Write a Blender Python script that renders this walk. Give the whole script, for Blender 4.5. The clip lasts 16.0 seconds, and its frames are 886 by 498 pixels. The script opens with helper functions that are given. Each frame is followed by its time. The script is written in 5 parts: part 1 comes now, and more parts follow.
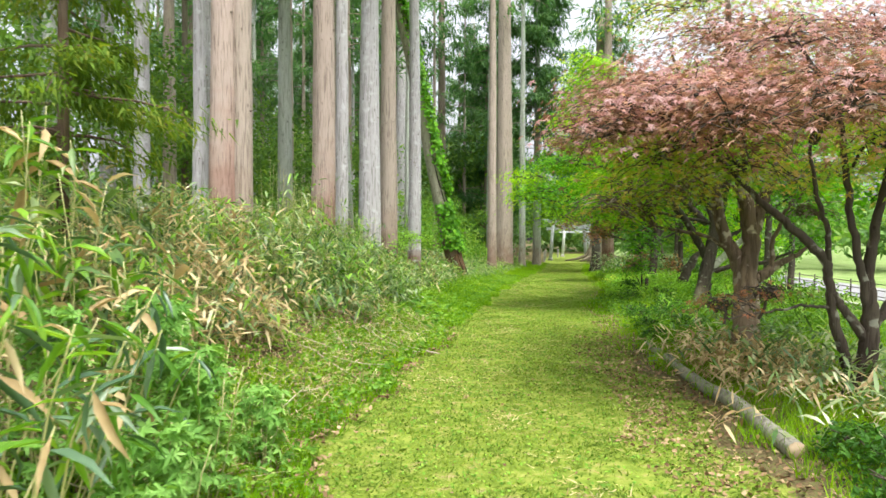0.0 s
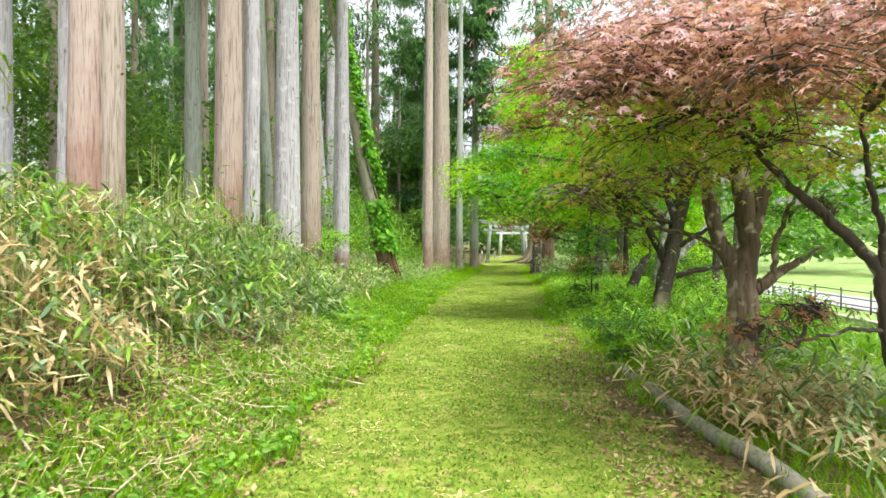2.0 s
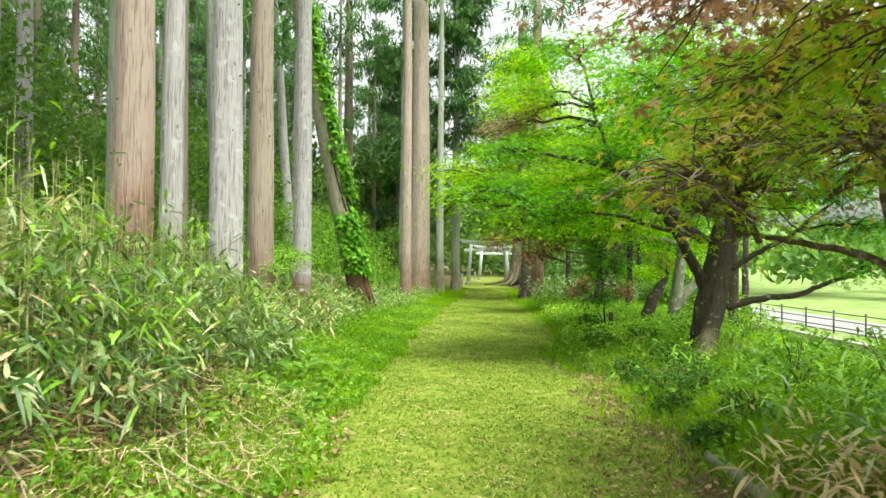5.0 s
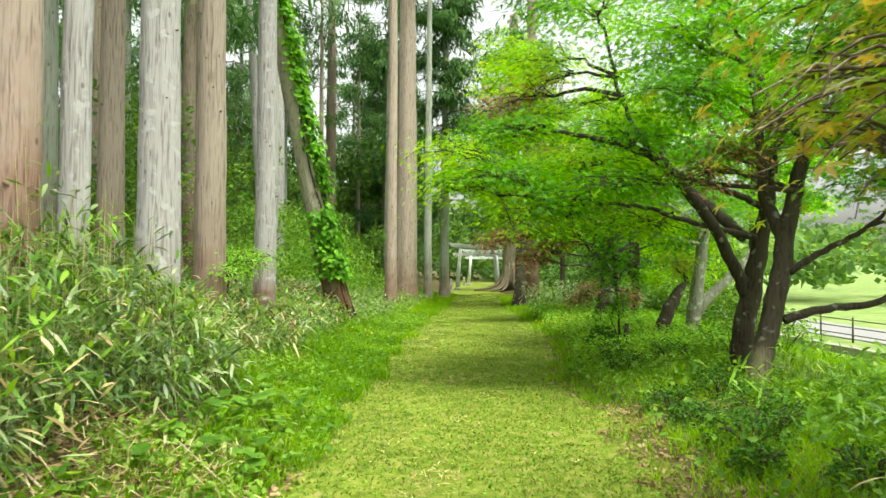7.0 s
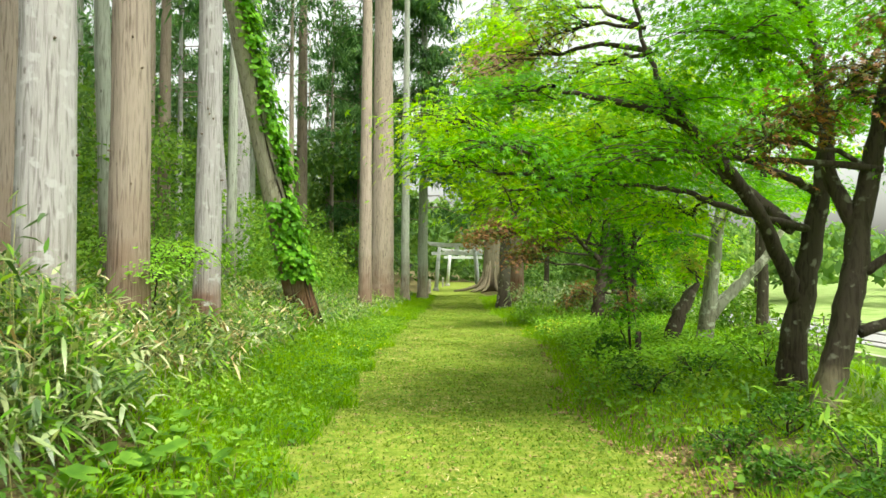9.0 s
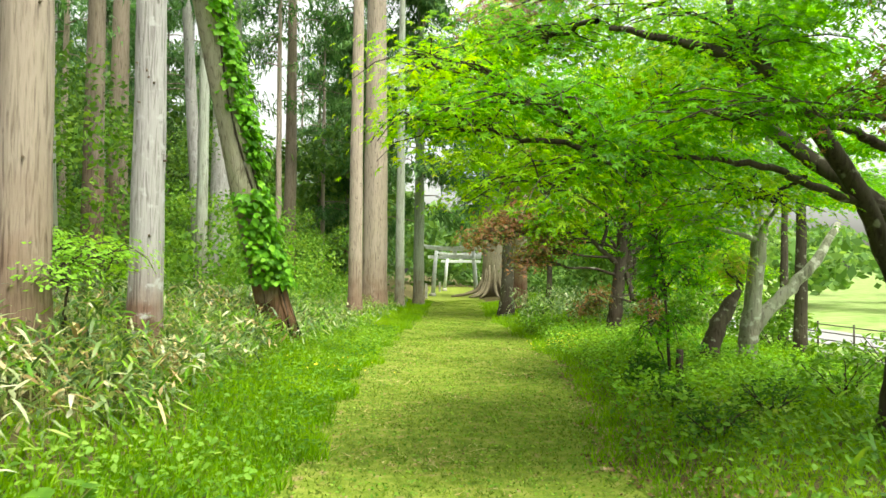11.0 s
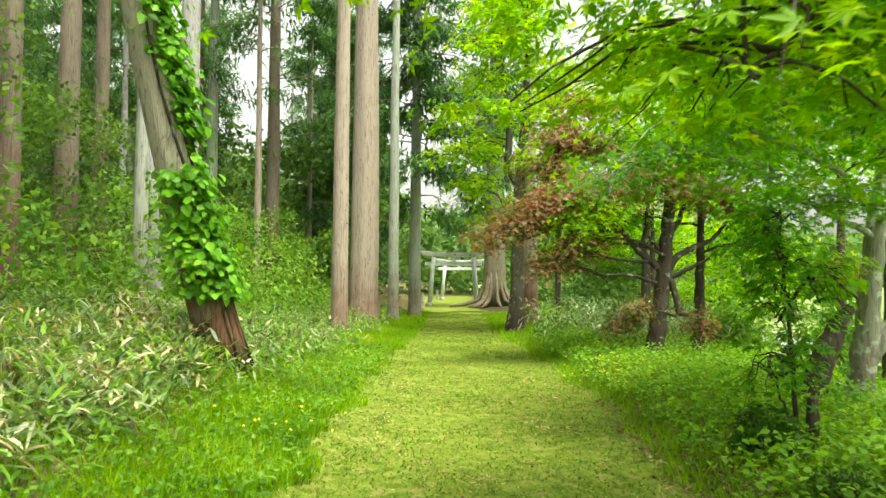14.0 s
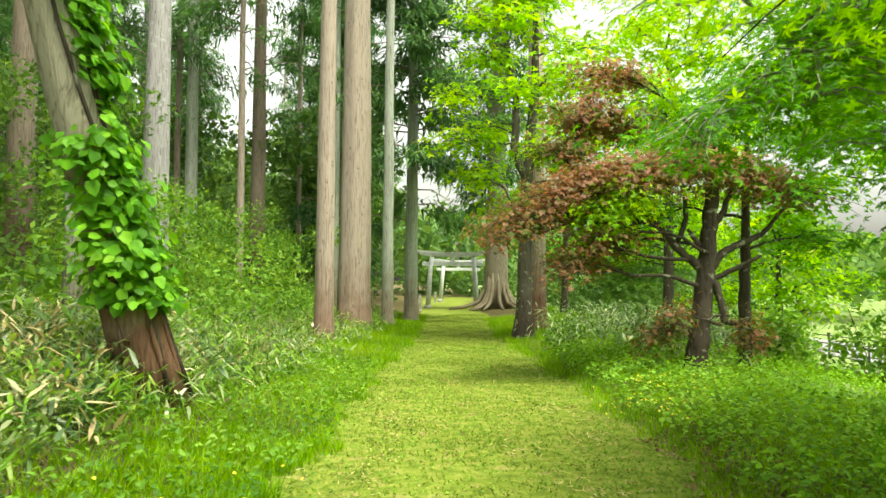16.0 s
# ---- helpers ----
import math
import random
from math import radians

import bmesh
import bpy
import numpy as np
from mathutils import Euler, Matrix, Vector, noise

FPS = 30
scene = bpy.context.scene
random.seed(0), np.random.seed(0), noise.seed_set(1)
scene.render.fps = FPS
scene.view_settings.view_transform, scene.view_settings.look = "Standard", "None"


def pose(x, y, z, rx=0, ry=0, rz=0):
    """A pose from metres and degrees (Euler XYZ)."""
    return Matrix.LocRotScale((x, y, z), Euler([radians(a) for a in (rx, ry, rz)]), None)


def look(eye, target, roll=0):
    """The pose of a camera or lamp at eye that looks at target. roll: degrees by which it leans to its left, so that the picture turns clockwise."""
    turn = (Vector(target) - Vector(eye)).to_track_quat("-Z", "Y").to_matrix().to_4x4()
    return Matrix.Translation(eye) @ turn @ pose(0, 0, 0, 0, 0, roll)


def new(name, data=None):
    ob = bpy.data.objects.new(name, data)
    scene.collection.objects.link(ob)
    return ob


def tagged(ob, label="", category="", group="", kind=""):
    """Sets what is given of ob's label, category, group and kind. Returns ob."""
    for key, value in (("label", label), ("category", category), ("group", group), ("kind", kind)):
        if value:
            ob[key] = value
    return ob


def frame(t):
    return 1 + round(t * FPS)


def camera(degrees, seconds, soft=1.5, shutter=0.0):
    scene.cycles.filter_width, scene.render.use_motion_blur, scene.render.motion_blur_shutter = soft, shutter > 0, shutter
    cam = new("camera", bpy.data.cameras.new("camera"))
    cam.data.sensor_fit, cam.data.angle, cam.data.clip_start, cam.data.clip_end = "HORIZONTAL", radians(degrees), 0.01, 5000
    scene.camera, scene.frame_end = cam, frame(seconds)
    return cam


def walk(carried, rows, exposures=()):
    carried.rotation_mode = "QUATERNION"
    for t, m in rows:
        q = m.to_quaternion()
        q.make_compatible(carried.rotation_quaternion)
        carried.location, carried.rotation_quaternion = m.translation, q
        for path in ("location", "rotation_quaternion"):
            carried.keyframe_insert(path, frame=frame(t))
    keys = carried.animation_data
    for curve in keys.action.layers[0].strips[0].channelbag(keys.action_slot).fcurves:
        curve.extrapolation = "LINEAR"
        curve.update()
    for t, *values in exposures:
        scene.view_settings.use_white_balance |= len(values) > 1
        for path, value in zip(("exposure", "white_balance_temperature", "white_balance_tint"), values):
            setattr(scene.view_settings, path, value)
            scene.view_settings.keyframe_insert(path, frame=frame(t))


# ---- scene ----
cam = camera(62.6, 16.0, shutter=0.35)
METRES, EYE, TILT, LEAN, TURN = 17.0, 1.6, 0.0, 0.0, 6.3
STOPS, SKY, SUN = 1.45, 0.15, 1.3
ROWS = [
    (0.0, 0.0, 0.0, 0.0, 0.0, -0.75, -0.12),
    (0.5, 0.0004, 0.0288, -0.002, -2.07, -0.62, -0.22),
    (1.0, 0.0021, 0.0608, -0.0019, -3.69, -0.66, -0.27),
    (1.5, 0.0024, 0.0895, -0.0015, -4.63, -0.72, -0.28),
    (2.0, 0.0057, 0.122, -0.0009, -5.1, -0.63, -0.29),
    (2.5, 0.0069, 0.15, -0.0008, -5.34, -0.5, -0.32),
    (3.0, 0.0094, 0.1833, -0.0016, -5.58, -0.34, -0.32),
    (3.5, 0.0121, 0.2119, 0.0, -5.69, -0.31, -0.3),
    (4.0, 0.0121, 0.2451, 0.0004, -6.11, 0.13, -0.34),
    (6.5, 0.0221, 0.4065, -0.0027, -7.82, 1.42, -0.36),
    (7.0, 0.028, 0.4385, -0.0028, -7.98, 1.42, -0.32),
    (7.5, 0.0305, 0.4695, -0.0024, -8.45, 1.4, -0.39),
    (8.0, 0.0339, 0.5, -0.0039, -9.02, 1.45, -0.39),
    (8.5, 0.0385, 0.5294, -0.0034, -9.47, 1.36, -0.32),
    (9.0, 0.0422, 0.5581, -0.004, -9.75, 1.44, -0.3),
    (11.5, 0.0648, 0.7064, -0.0051, -10.07, 1.97, -0.37),
    (12.0, 0.0686, 0.7363, -0.0056, -10.14, 2.14, -0.33),
    (12.5, 0.0739, 0.767, -0.0047, -10.16, 2.14, -0.3),
    (13.0, 0.0768, 0.7983, -0.0047, -10.3, 2.28, -0.3),
    (13.5, 0.0827, 0.8311, -0.0049, -10.26, 2.37, -0.31),
    (14.0, 0.0877, 0.8643, -0.0052, -10.33, 2.42, -0.42),
    (14.5, 0.0921, 0.8978, -0.0051, -10.52, 2.42, -0.47),
    (15.0, 0.0978, 0.9296, -0.0038, -10.5, 2.34, -0.35),
    (15.5, 0.1023, 0.9606, -0.0029, -10.52, 2.32, -0.3),
    (16.0, 0.1093, 0.992, -0.0042, -10.48, 2.48, -0.38),
]
walk(cam, [(t, pose(0, 0, EYE, TILT, LEAN, TURN) @ pose(METRES * x, METRES * y, METRES * z, 90 + pitch, roll, yaw)) for t, x, y, z, yaw, pitch, roll in ROWS],
     exposures=[(0.0, STOPS - 0.06, 6450, 10), (1.5, STOPS + 0.1, 6450, 10), (3.5, STOPS + 0.15, 6600, 5), (7.0, STOPS - 0.06, 7050, 0), (9.2, STOPS, 7100, 0), (12.5, STOPS + 0.2, 7250, 1), (16.0, STOPS + 0.1, 7400, 0)])

# ---- sky and sun: bright overcast ----
SUN_UP, SUN_ROUND = radians(66), radians(150)
world = bpy.data.worlds.new("overcast_sky")
scene.world = world
world.use_nodes = True
wn, wl = world.node_tree.nodes, world.node_tree.links
sky = wn.new("ShaderNodeTexSky")
sky.sky_type, sky.sun_disc, sky.sun_elevation, sky.sun_rotation = "NISHITA", False, SUN_UP, SUN_ROUND
sky.air_density, sky.dust_density, sky.ozone_density = 1.0, 6.0, 1.0
pale = wn.new("ShaderNodeHueSaturation")
pale.inputs["Saturation"].default_value = 0.22
wl.new(sky.outputs[0], pale.inputs["Color"])
wl.new(pale.outputs[0], wn["Background"].inputs["Color"])
wn["Background"].inputs["Strength"].default_value = SKY
lamp = bpy.data.lights.new("sun", "SUN")
lamp.energy, lamp.angle, lamp.color = SUN, radians(25), (1.0, 0.96, 0.88)
sun = new("sun", lamp)
sun.matrix_world = look((0, 0, 30), (-math.sin(SUN_ROUND) * math.cos(SUN_UP), -math.cos(SUN_ROUND) * math.cos(SUN_UP), 30 - math.sin(SUN_UP)))

# ---- materials ----
rng = np.random.default_rng(11)


def nodes_of(name):
    m = bpy.data.materials.new(name)
    m.use_nodes = True
    nt = m.node_tree
    return m, nt.nodes, nt.links, nt.nodes["Principled BSDF"]


def ramp(nodes, stops):
    r = nodes.new("ShaderNodeValToRGB")
    while len(r.color_ramp.elements) < len(stops):
        r.color_ramp.elements.new(0.5)
    for e, (at, c) in zip(r.color_ramp.elements, stops):
        e.position, e.color = at, (*c, 1)
    return r


def leaf_mat(name, colours, through_light=0.4, rough=0.5, patch=0.8, tint=None, single=0.6, sheen=0.18):
    """Foliage: a colour of its own for every leaf, drifting from patch to patch, and light that shines through it."""
    m, n, l, p = nodes_of(name)
    geo = n.new("ShaderNodeNewGeometry")
    tex = n.new("ShaderNodeTexNoise")
    tex.inputs["Scale"].default_value, tex.inputs["Detail"].default_value = patch, 3
    co = n.new("ShaderNodeTexCoord")
    l.new(co.outputs["Object"], tex.inputs["Vector"])
    mix = n.new("ShaderNodeMath")
    mix.operation = "MULTIPLY_ADD"
    mix.inputs[1].default_value = single
    info, both = n.new("ShaderNodeObjectInfo"), n.new("ShaderNodeMath")
    both.operation = "ADD"
    l.new(geo.outputs["Random Per Island"], both.inputs[0])
    l.new(info.outputs["Random"], both.inputs[1])
    part_of = n.new("ShaderNodeMath")
    part_of.operation = "FRACT"
    l.new(both.outputs[0], part_of.inputs[0])
    l.new(part_of.outputs[0], mix.inputs[0])
    sub = n.new("ShaderNodeMath")
    sub.operation = "MULTIPLY_ADD"
    sub.inputs[1].default_value, sub.inputs[2].default_value = 1.5, -0.45 - single / 2
    l.new(tex.outputs["Fac"], sub.inputs[0])
    l.new(sub.outputs[0], mix.inputs[2])
    r = ramp(n, [(i / max(1, len(colours) - 1), c) for i, c in enumerate(colours)])
    l.new(mix.outputs[0], r.inputs[0])
    l.new(r.outputs[0], p.inputs["Base Color"])
    p.inputs["Roughness"].default_value = rough
    p.inputs["Specular IOR Level"].default_value = sheen
    tr = n.new("ShaderNodeBsdfTranslucent")
    gain = n.new("ShaderNodeMix")
    gain.data_type, gain.blend_type = "RGBA", "MULTIPLY"
    gain.inputs["Factor"].default_value = 1
    gain.inputs["B"].default_value = (*(tint or (1.5, 1.35, 0.5)), 1)
    l.new(r.outputs[0], gain.inputs["A"])
    l.new(gain.outputs["Result"], tr.inputs["Color"])
    ms = n.new("ShaderNodeMixShader")
    ms.inputs[0].default_value = through_light
    l.new(p.outputs[0], ms.inputs[1])
    l.new(tr.outputs[0], ms.inputs[2])
    l.new(ms.outputs[0], n["Material Output"].inputs["Surface"])
    return m


def bark_mat(name, low, mid, high, foot=1.2, ridge=9.0, bump=0.5, moss=None, split=0.5):
    """Bark in long upright strips: a colour at the foot that gives way to weathered or lichened bark above, with pale flakes and dark cracks."""
    m, n, l, p = nodes_of(name)
    co = n.new("ShaderNodeTexCoord")
    mp = n.new("ShaderNodeMapping")
    mp.inputs["Scale"].default_value = (ridge * 2.2, ridge * 2.2, 1.5)
    l.new(co.outputs["Object"], mp.inputs[0])
    strips = n.new("ShaderNodeTexNoise")
    strips.inputs["Scale"].default_value, strips.inputs["Detail"].default_value, strips.inputs["Distortion"].default_value = 1.6, 9, 0.9
    l.new(mp.outputs[0], strips.inputs["Vector"])
    blot = n.new("ShaderNodeTexNoise")
    blot.inputs["Scale"].default_value, blot.inputs["Detail"].default_value = 2.6, 5
    l.new(co.outputs["Object"], blot.inputs["Vector"])
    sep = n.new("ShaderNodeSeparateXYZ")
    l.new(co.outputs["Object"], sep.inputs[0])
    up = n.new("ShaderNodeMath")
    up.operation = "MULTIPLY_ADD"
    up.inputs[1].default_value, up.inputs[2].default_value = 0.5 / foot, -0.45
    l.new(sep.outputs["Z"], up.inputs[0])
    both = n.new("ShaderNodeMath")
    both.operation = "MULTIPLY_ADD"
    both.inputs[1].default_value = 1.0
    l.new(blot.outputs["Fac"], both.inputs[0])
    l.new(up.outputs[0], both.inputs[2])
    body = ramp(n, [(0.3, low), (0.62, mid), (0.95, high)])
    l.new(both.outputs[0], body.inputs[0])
    shade = ramp(n, [(0.3, (0.38, 0.35, 0.33)), (0.42, (0.76, 0.74, 0.72)), (0.52, (1.08, 1.07, 1.06)), (0.64, (1.02, 1.01, 1.0)), (0.74, (0.62, 0.6, 0.58))])
    l.new(strips.outputs["Fac"], shade.inputs[0])
    mul = n.new("ShaderNodeMix")
    mul.data_type, mul.blend_type = "RGBA", "MULTIPLY"
    mul.inputs["Factor"].default_value = 0.85
    l.new(body.outputs[0], mul.inputs["A"])
    l.new(shade.outputs[0], mul.inputs["B"])
    knots = n.new("ShaderNodeTexVoronoi")
    knots.inputs["Scale"].default_value, knots.inputs["Randomness"].default_value = 3.4, 1.0
    squash = n.new("ShaderNodeMapping")
    squash.inputs["Scale"].default_value = (1.6, 1.6, 0.9)
    l.new(co.outputs["Object"], squash.inputs[0])
    l.new(squash.outputs[0], knots.inputs["Vector"])
    dot = ramp(n, [(0.06, (0.35, 0.33, 0.3)), (0.13, (1, 1, 1))])
    l.new(knots.outputs["Distance"], dot.inputs[0])
    mk = n.new("ShaderNodeMix")
    mk.data_type, mk.blend_type = "RGBA", "MULTIPLY"
    mk.inputs["Factor"].default_value = 0.8
    l.new(mul.outputs["Result"], mk.inputs["A"])
    l.new(dot.outputs[0], mk.inputs["B"])
    last = mk.outputs["Result"]
    if moss:
        spots = n.new("ShaderNodeTexNoise")
        spots.inputs["Scale"].default_value, spots.inputs["Detail"].default_value = 7.0, 6
        l.new(co.outputs["Object"], spots.inputs["Vector"])
        cut = ramp(n, [(split, (0, 0, 0)), (split + 0.07, (1, 1, 1))])
        l.new(spots.outputs["Fac"], cut.inputs[0])
        mm = n.new("ShaderNodeMix")
        mm.data_type = "RGBA"
        mm.inputs["B"].default_value = (*moss, 1)
        l.new(cut.outputs[0], mm.inputs["Factor"])
        l.new(last, mm.inputs["A"])
        last = mm.outputs["Result"]
    l.new(last, p.inputs["Base Color"])
    p.inputs["Roughness"].default_value = 0.9
    p.inputs["Specular IOR Level"].default_value = 0.2
    b = n.new("ShaderNodeBump")
    b.inputs["Strength"].default_value, b.inputs["Distance"].default_value = bump * 0.8, 0.025
    l.new(strips.outputs["Fac"], b.inputs["Height"])
    l.new(b.outputs[0], p.inputs["Normal"])
    return m


def plain_mat(name, a, b, scale=8.0, rough=0.8, metal=0.0, bump=0.2):
    m, n, l, p = nodes_of(name)
    co, tex = n.new("ShaderNodeTexCoord"), n.new("ShaderNodeTexNoise")
    tex.inputs["Scale"].default_value, tex.inputs["Detail"].default_value = scale, 8
    l.new(co.outputs["Object"], tex.inputs["Vector"])
    r = ramp(n, [(0.35, a), (0.65, b)])
    l.new(tex.outputs["Fac"], r.inputs[0])
    l.new(r.outputs[0], p.inputs["Base Color"])
    p.inputs["Roughness"].default_value, p.inputs["Metallic"].default_value = rough, metal
    bp = n.new("ShaderNodeBump")
    bp.inputs["Strength"].default_value, bp.inputs["Distance"].default_value = bump, 0.01
    l.new(tex.outputs["Fac"], bp.inputs["Height"])
    l.new(bp.outputs[0], p.inputs["Normal"])
    return m


def ground_mat():
    """Soil and leaf litter, turning to mown turf where the mesh says lawn and to open meadow where it says field."""
    m, n, l, p = nodes_of("ground_soil_and_turf")
    co = n.new("ShaderNodeTexCoord")

    def tex(scale, detail=6):
        t = n.new("ShaderNodeTexNoise")
        t.inputs["Scale"].default_value, t.inputs["Detail"].default_value = scale, detail
        l.new(co.outputs["Object"], t.inputs["Vector"])
        return t

    fine, broad, mid = tex(38), tex(0.9, 4), tex(7)
    soil = ramp(n, [(0.3, (0.05, 0.035, 0.02)), (0.5, (0.13, 0.1, 0.05)), (0.62, (0.09, 0.12, 0.03)), (0.75, (0.25, 0.19, 0.11))])
    l.new(fine.outputs["Fac"], soil.inputs[0])
    turf = ramp(n, [(0.28, (0.1, 0.15, 0.02)), (0.45, (0.155, 0.22, 0.028)), (0.6, (0.22, 0.26, 0.05)), (0.7, (0.28, 0.23, 0.11))])
    l.new(mid.outputs["Fac"], turf.inputs[0])
    field = ramp(n, [(0.35, (0.13, 0.22, 0.05)), (0.65, (0.24, 0.3, 0.12))])
    l.new(broad.outputs["Fac"], field.inputs[0])
    last = soil.outputs[0]
    for key, col in (("lawn", turf), ("field", field)):
        at = n.new("ShaderNodeAttribute")
        at.attribute_name = key
        ragged = n.new("ShaderNodeMath")
        ragged.operation = "MULTIPLY_ADD"
        ragged.inputs[1].default_value = 0.7
        l.new(mid.outputs["Fac"], ragged.inputs[0])
        add = n.new("ShaderNodeMath")
        add.operation = "ADD"
        add.inputs[1].default_value = -0.35
        l.new(at.outputs["Fac"], add.inputs[0])
        l.new(add.outputs[0], ragged.inputs[2])
        edge = ramp(n, [(0.4, (0, 0, 0)), (0.6, (1, 1, 1))])
        l.new(ragged.outputs[0], edge.inputs[0])
        mx = n.new("ShaderNodeMix")
        mx.data_type = "RGBA"
        l.new(edge.outputs[0], mx.inputs["Factor"])
        l.new(last, mx.inputs["A"])
        l.new(col.outputs[0], mx.inputs["B"])
        last = mx.outputs["Result"]
    l.new(last, p.inputs["Base Color"])
    p.inputs["Roughness"].default_value = 0.95
    p.inputs["Specular IOR Level"].default_value = 0.1
    b = n.new("ShaderNodeBump")
    b.inputs["Strength"].default_value, b.inputs["Distance"].default_value = 0.6, 0.03
    l.new(fine.outputs["Fac"], b.inputs["Height"])
    l.new(b.outputs[0], p.inputs["Normal"])
    return m


GROUND = ground_mat()
TURF = leaf_mat("mown_grass", [(0.078, 0.135, 0.017), (0.142, 0.215, 0.025), (0.205, 0.285, 0.035), (0.38, 0.35, 0.15)], 0.42, 0.6, 2.6, (1.3, 1.3, 0.45), 0.75, 0.12)
VERGE = leaf_mat("verge_grass", [(0.09, 0.22, 0.006), (0.16, 0.35, 0.009), (0.24, 0.45, 0.014), (0.35, 0.5, 0.04)], 0.5, 0.5, 0.9, (1.7, 1.4, 0.4), 0.6, 0.12)
MINT = leaf_mat("fresh_herb_leaf", [(0.16, 0.36, 0.04), (0.26, 0.5, 0.06), (0.38, 0.6, 0.1)], 0.5, 0.5, 0.8, (1.5, 1.4, 0.5), 0.65, 0.2)
HERB = leaf_mat("low_herbs", [(0.07, 0.18, 0.02), (0.14, 0.3, 0.035), (0.23, 0.41, 0.06), (0.36, 0.49, 0.13)], 0.45, 0.5, 0.8, (1.6, 1.4, 0.5), 0.65, 0.2)
# palest tones: whitish leaves, and highlights put into the leaf colour
SASA = leaf_mat("bamboo_grass_leaf", [(0.05, 0.11, 0.03), (0.1, 0.18, 0.05), (0.18, 0.27, 0.09), (0.36, 0.41, 0.22), (0.64, 0.62, 0.48)], 0.28, 0.36, 0.9, (1.2, 1.3, 0.5), 1.0, 0.55)
SASA_FRESH = leaf_mat("fresh_bamboo_leaf", [(0.07, 0.19, 0.015), (0.14, 0.31, 0.02), (0.23, 0.42, 0.04), (0.44, 0.5, 0.18)], 0.4, 0.4, 0.8, None, 0.9, 0.35)
SASA_OLD = leaf_mat("dark_blue_green_bamboo_leaf", [(0.05, 0.11, 0.05), (0.1, 0.18, 0.09), (0.2, 0.28, 0.16), (0.42, 0.46, 0.32)], 0.25, 0.33, 0.9, (1.2, 1.3, 0.5), 0.9, 0.6)
SASA_DRY = leaf_mat("dry_bamboo_leaf", [(0.3, 0.22, 0.1), (0.5, 0.39, 0.21), (0.64, 0.54, 0.33), (0.74, 0.66, 0.46)], 0.3, 0.55, 1.2, (1.1, 1.0, 0.7), 0.8)
LITTER = leaf_mat("fallen_leaves", [(0.12, 0.07, 0.035), (0.26, 0.17, 0.09), (0.42, 0.31, 0.18), (0.5, 0.42, 0.28)], 0.1, 0.7, 2.0, (1, 1, 1))
MAPLE_GREEN = leaf_mat("green_maple_leaf", [(0.045, 0.17, 0.008), (0.085, 0.28, 0.01), (0.15, 0.39, 0.014), (0.28, 0.48, 0.02)], 0.6, 0.42, 0.7, (1.9, 1.65, 0.35), 0.7, 0.25)
# lime foliage; among green pads its brightness is backlight put into the colour
MAPLE_LIT_LIME = leaf_mat("lit_lime_maple_leaf", [(0.13, 0.32, 0.012), (0.22, 0.44, 0.015), (0.34, 0.52, 0.02), (0.48, 0.5, 0.022)], 0.64, 0.42, 0.7, (1.75, 1.6, 0.35), 0.7, 0.22)
MAPLE_WEEP = leaf_mat("weeping_maple_leaf", [(0.1, 0.17, 0.025), (0.22, 0.13, 0.055), (0.3, 0.13, 0.08), (0.36, 0.19, 0.08)], 0.5, 0.4, 0.9, (1.4, 1.25, 0.5), 0.8, 0.3)
MAPLE_RED = leaf_mat("red_maple_leaf", [(0.13, 0.075, 0.04), (0.26, 0.11, 0.1), (0.4, 0.19, 0.2), (0.52, 0.33, 0.36), (0.46, 0.24, 0.1)], 0.47, 0.33, 0.9, (1.25, 1.3, 0.75), 0.8, 0.6)
MAPLE_RUST = leaf_mat("rust_maple_leaf", [(0.17, 0.3, 0.03), (0.28, 0.3, 0.05), (0.4, 0.26, 0.1), (0.5, 0.27, 0.1)], 0.6, 0.4, 0.9, (1.5, 1.8, 0.4), 0.8, 0.35)
CEDAR = leaf_mat("cedar_foliage", [(0.045, 0.115, 0.045), (0.085, 0.185, 0.07), (0.15, 0.27, 0.105), (0.24, 0.36, 0.15)], 0.45, 0.6, 0.35, (1.3, 1.4, 0.7))
CEDAR_BROWN = leaf_mat("young_cedar_foliage", [(0.07, 0.14, 0.015), (0.13, 0.23, 0.025), (0.22, 0.26, 0.04), (0.32, 0.2, 0.07)], 0.45, 0.6, 0.8)
THICKET = leaf_mat("thicket_leaf", [(0.06, 0.13, 0.03), (0.11, 0.22, 0.045), (0.19, 0.31, 0.07), (0.3, 0.42, 0.11)], 0.5, 0.5, 0.35, (1.4, 1.4, 0.5))
WOODS = leaf_mat("far_woods_leaf", [(0.06, 0.13, 0.035), (0.12, 0.24, 0.06), (0.22, 0.35, 0.1), (0.36, 0.47, 0.17)], 0.45, 0.6, 0.12, (1.3, 1.3, 0.5))
IVY = leaf_mat("ivy_leaf", [(0.07, 0.22, 0.015), (0.14, 0.38, 0.025), (0.22, 0.5, 0.035), (0.34, 0.58, 0.06)], 0.42, 0.38, 1.5, None, 0.8)
MUGWORT = leaf_mat("mugwort_leaf", [(0.1, 0.24, 0.04), (0.17, 0.35, 0.07), (0.26, 0.45, 0.12), (0.36, 0.53, 0.2)], 0.4, 0.5, 1.5)
FLOWER = plain_mat("yellow_petal", (0.75, 0.6, 0.03), (0.85, 0.75, 0.06), 20)
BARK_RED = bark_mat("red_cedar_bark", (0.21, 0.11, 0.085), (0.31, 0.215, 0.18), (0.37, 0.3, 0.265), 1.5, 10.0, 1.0)
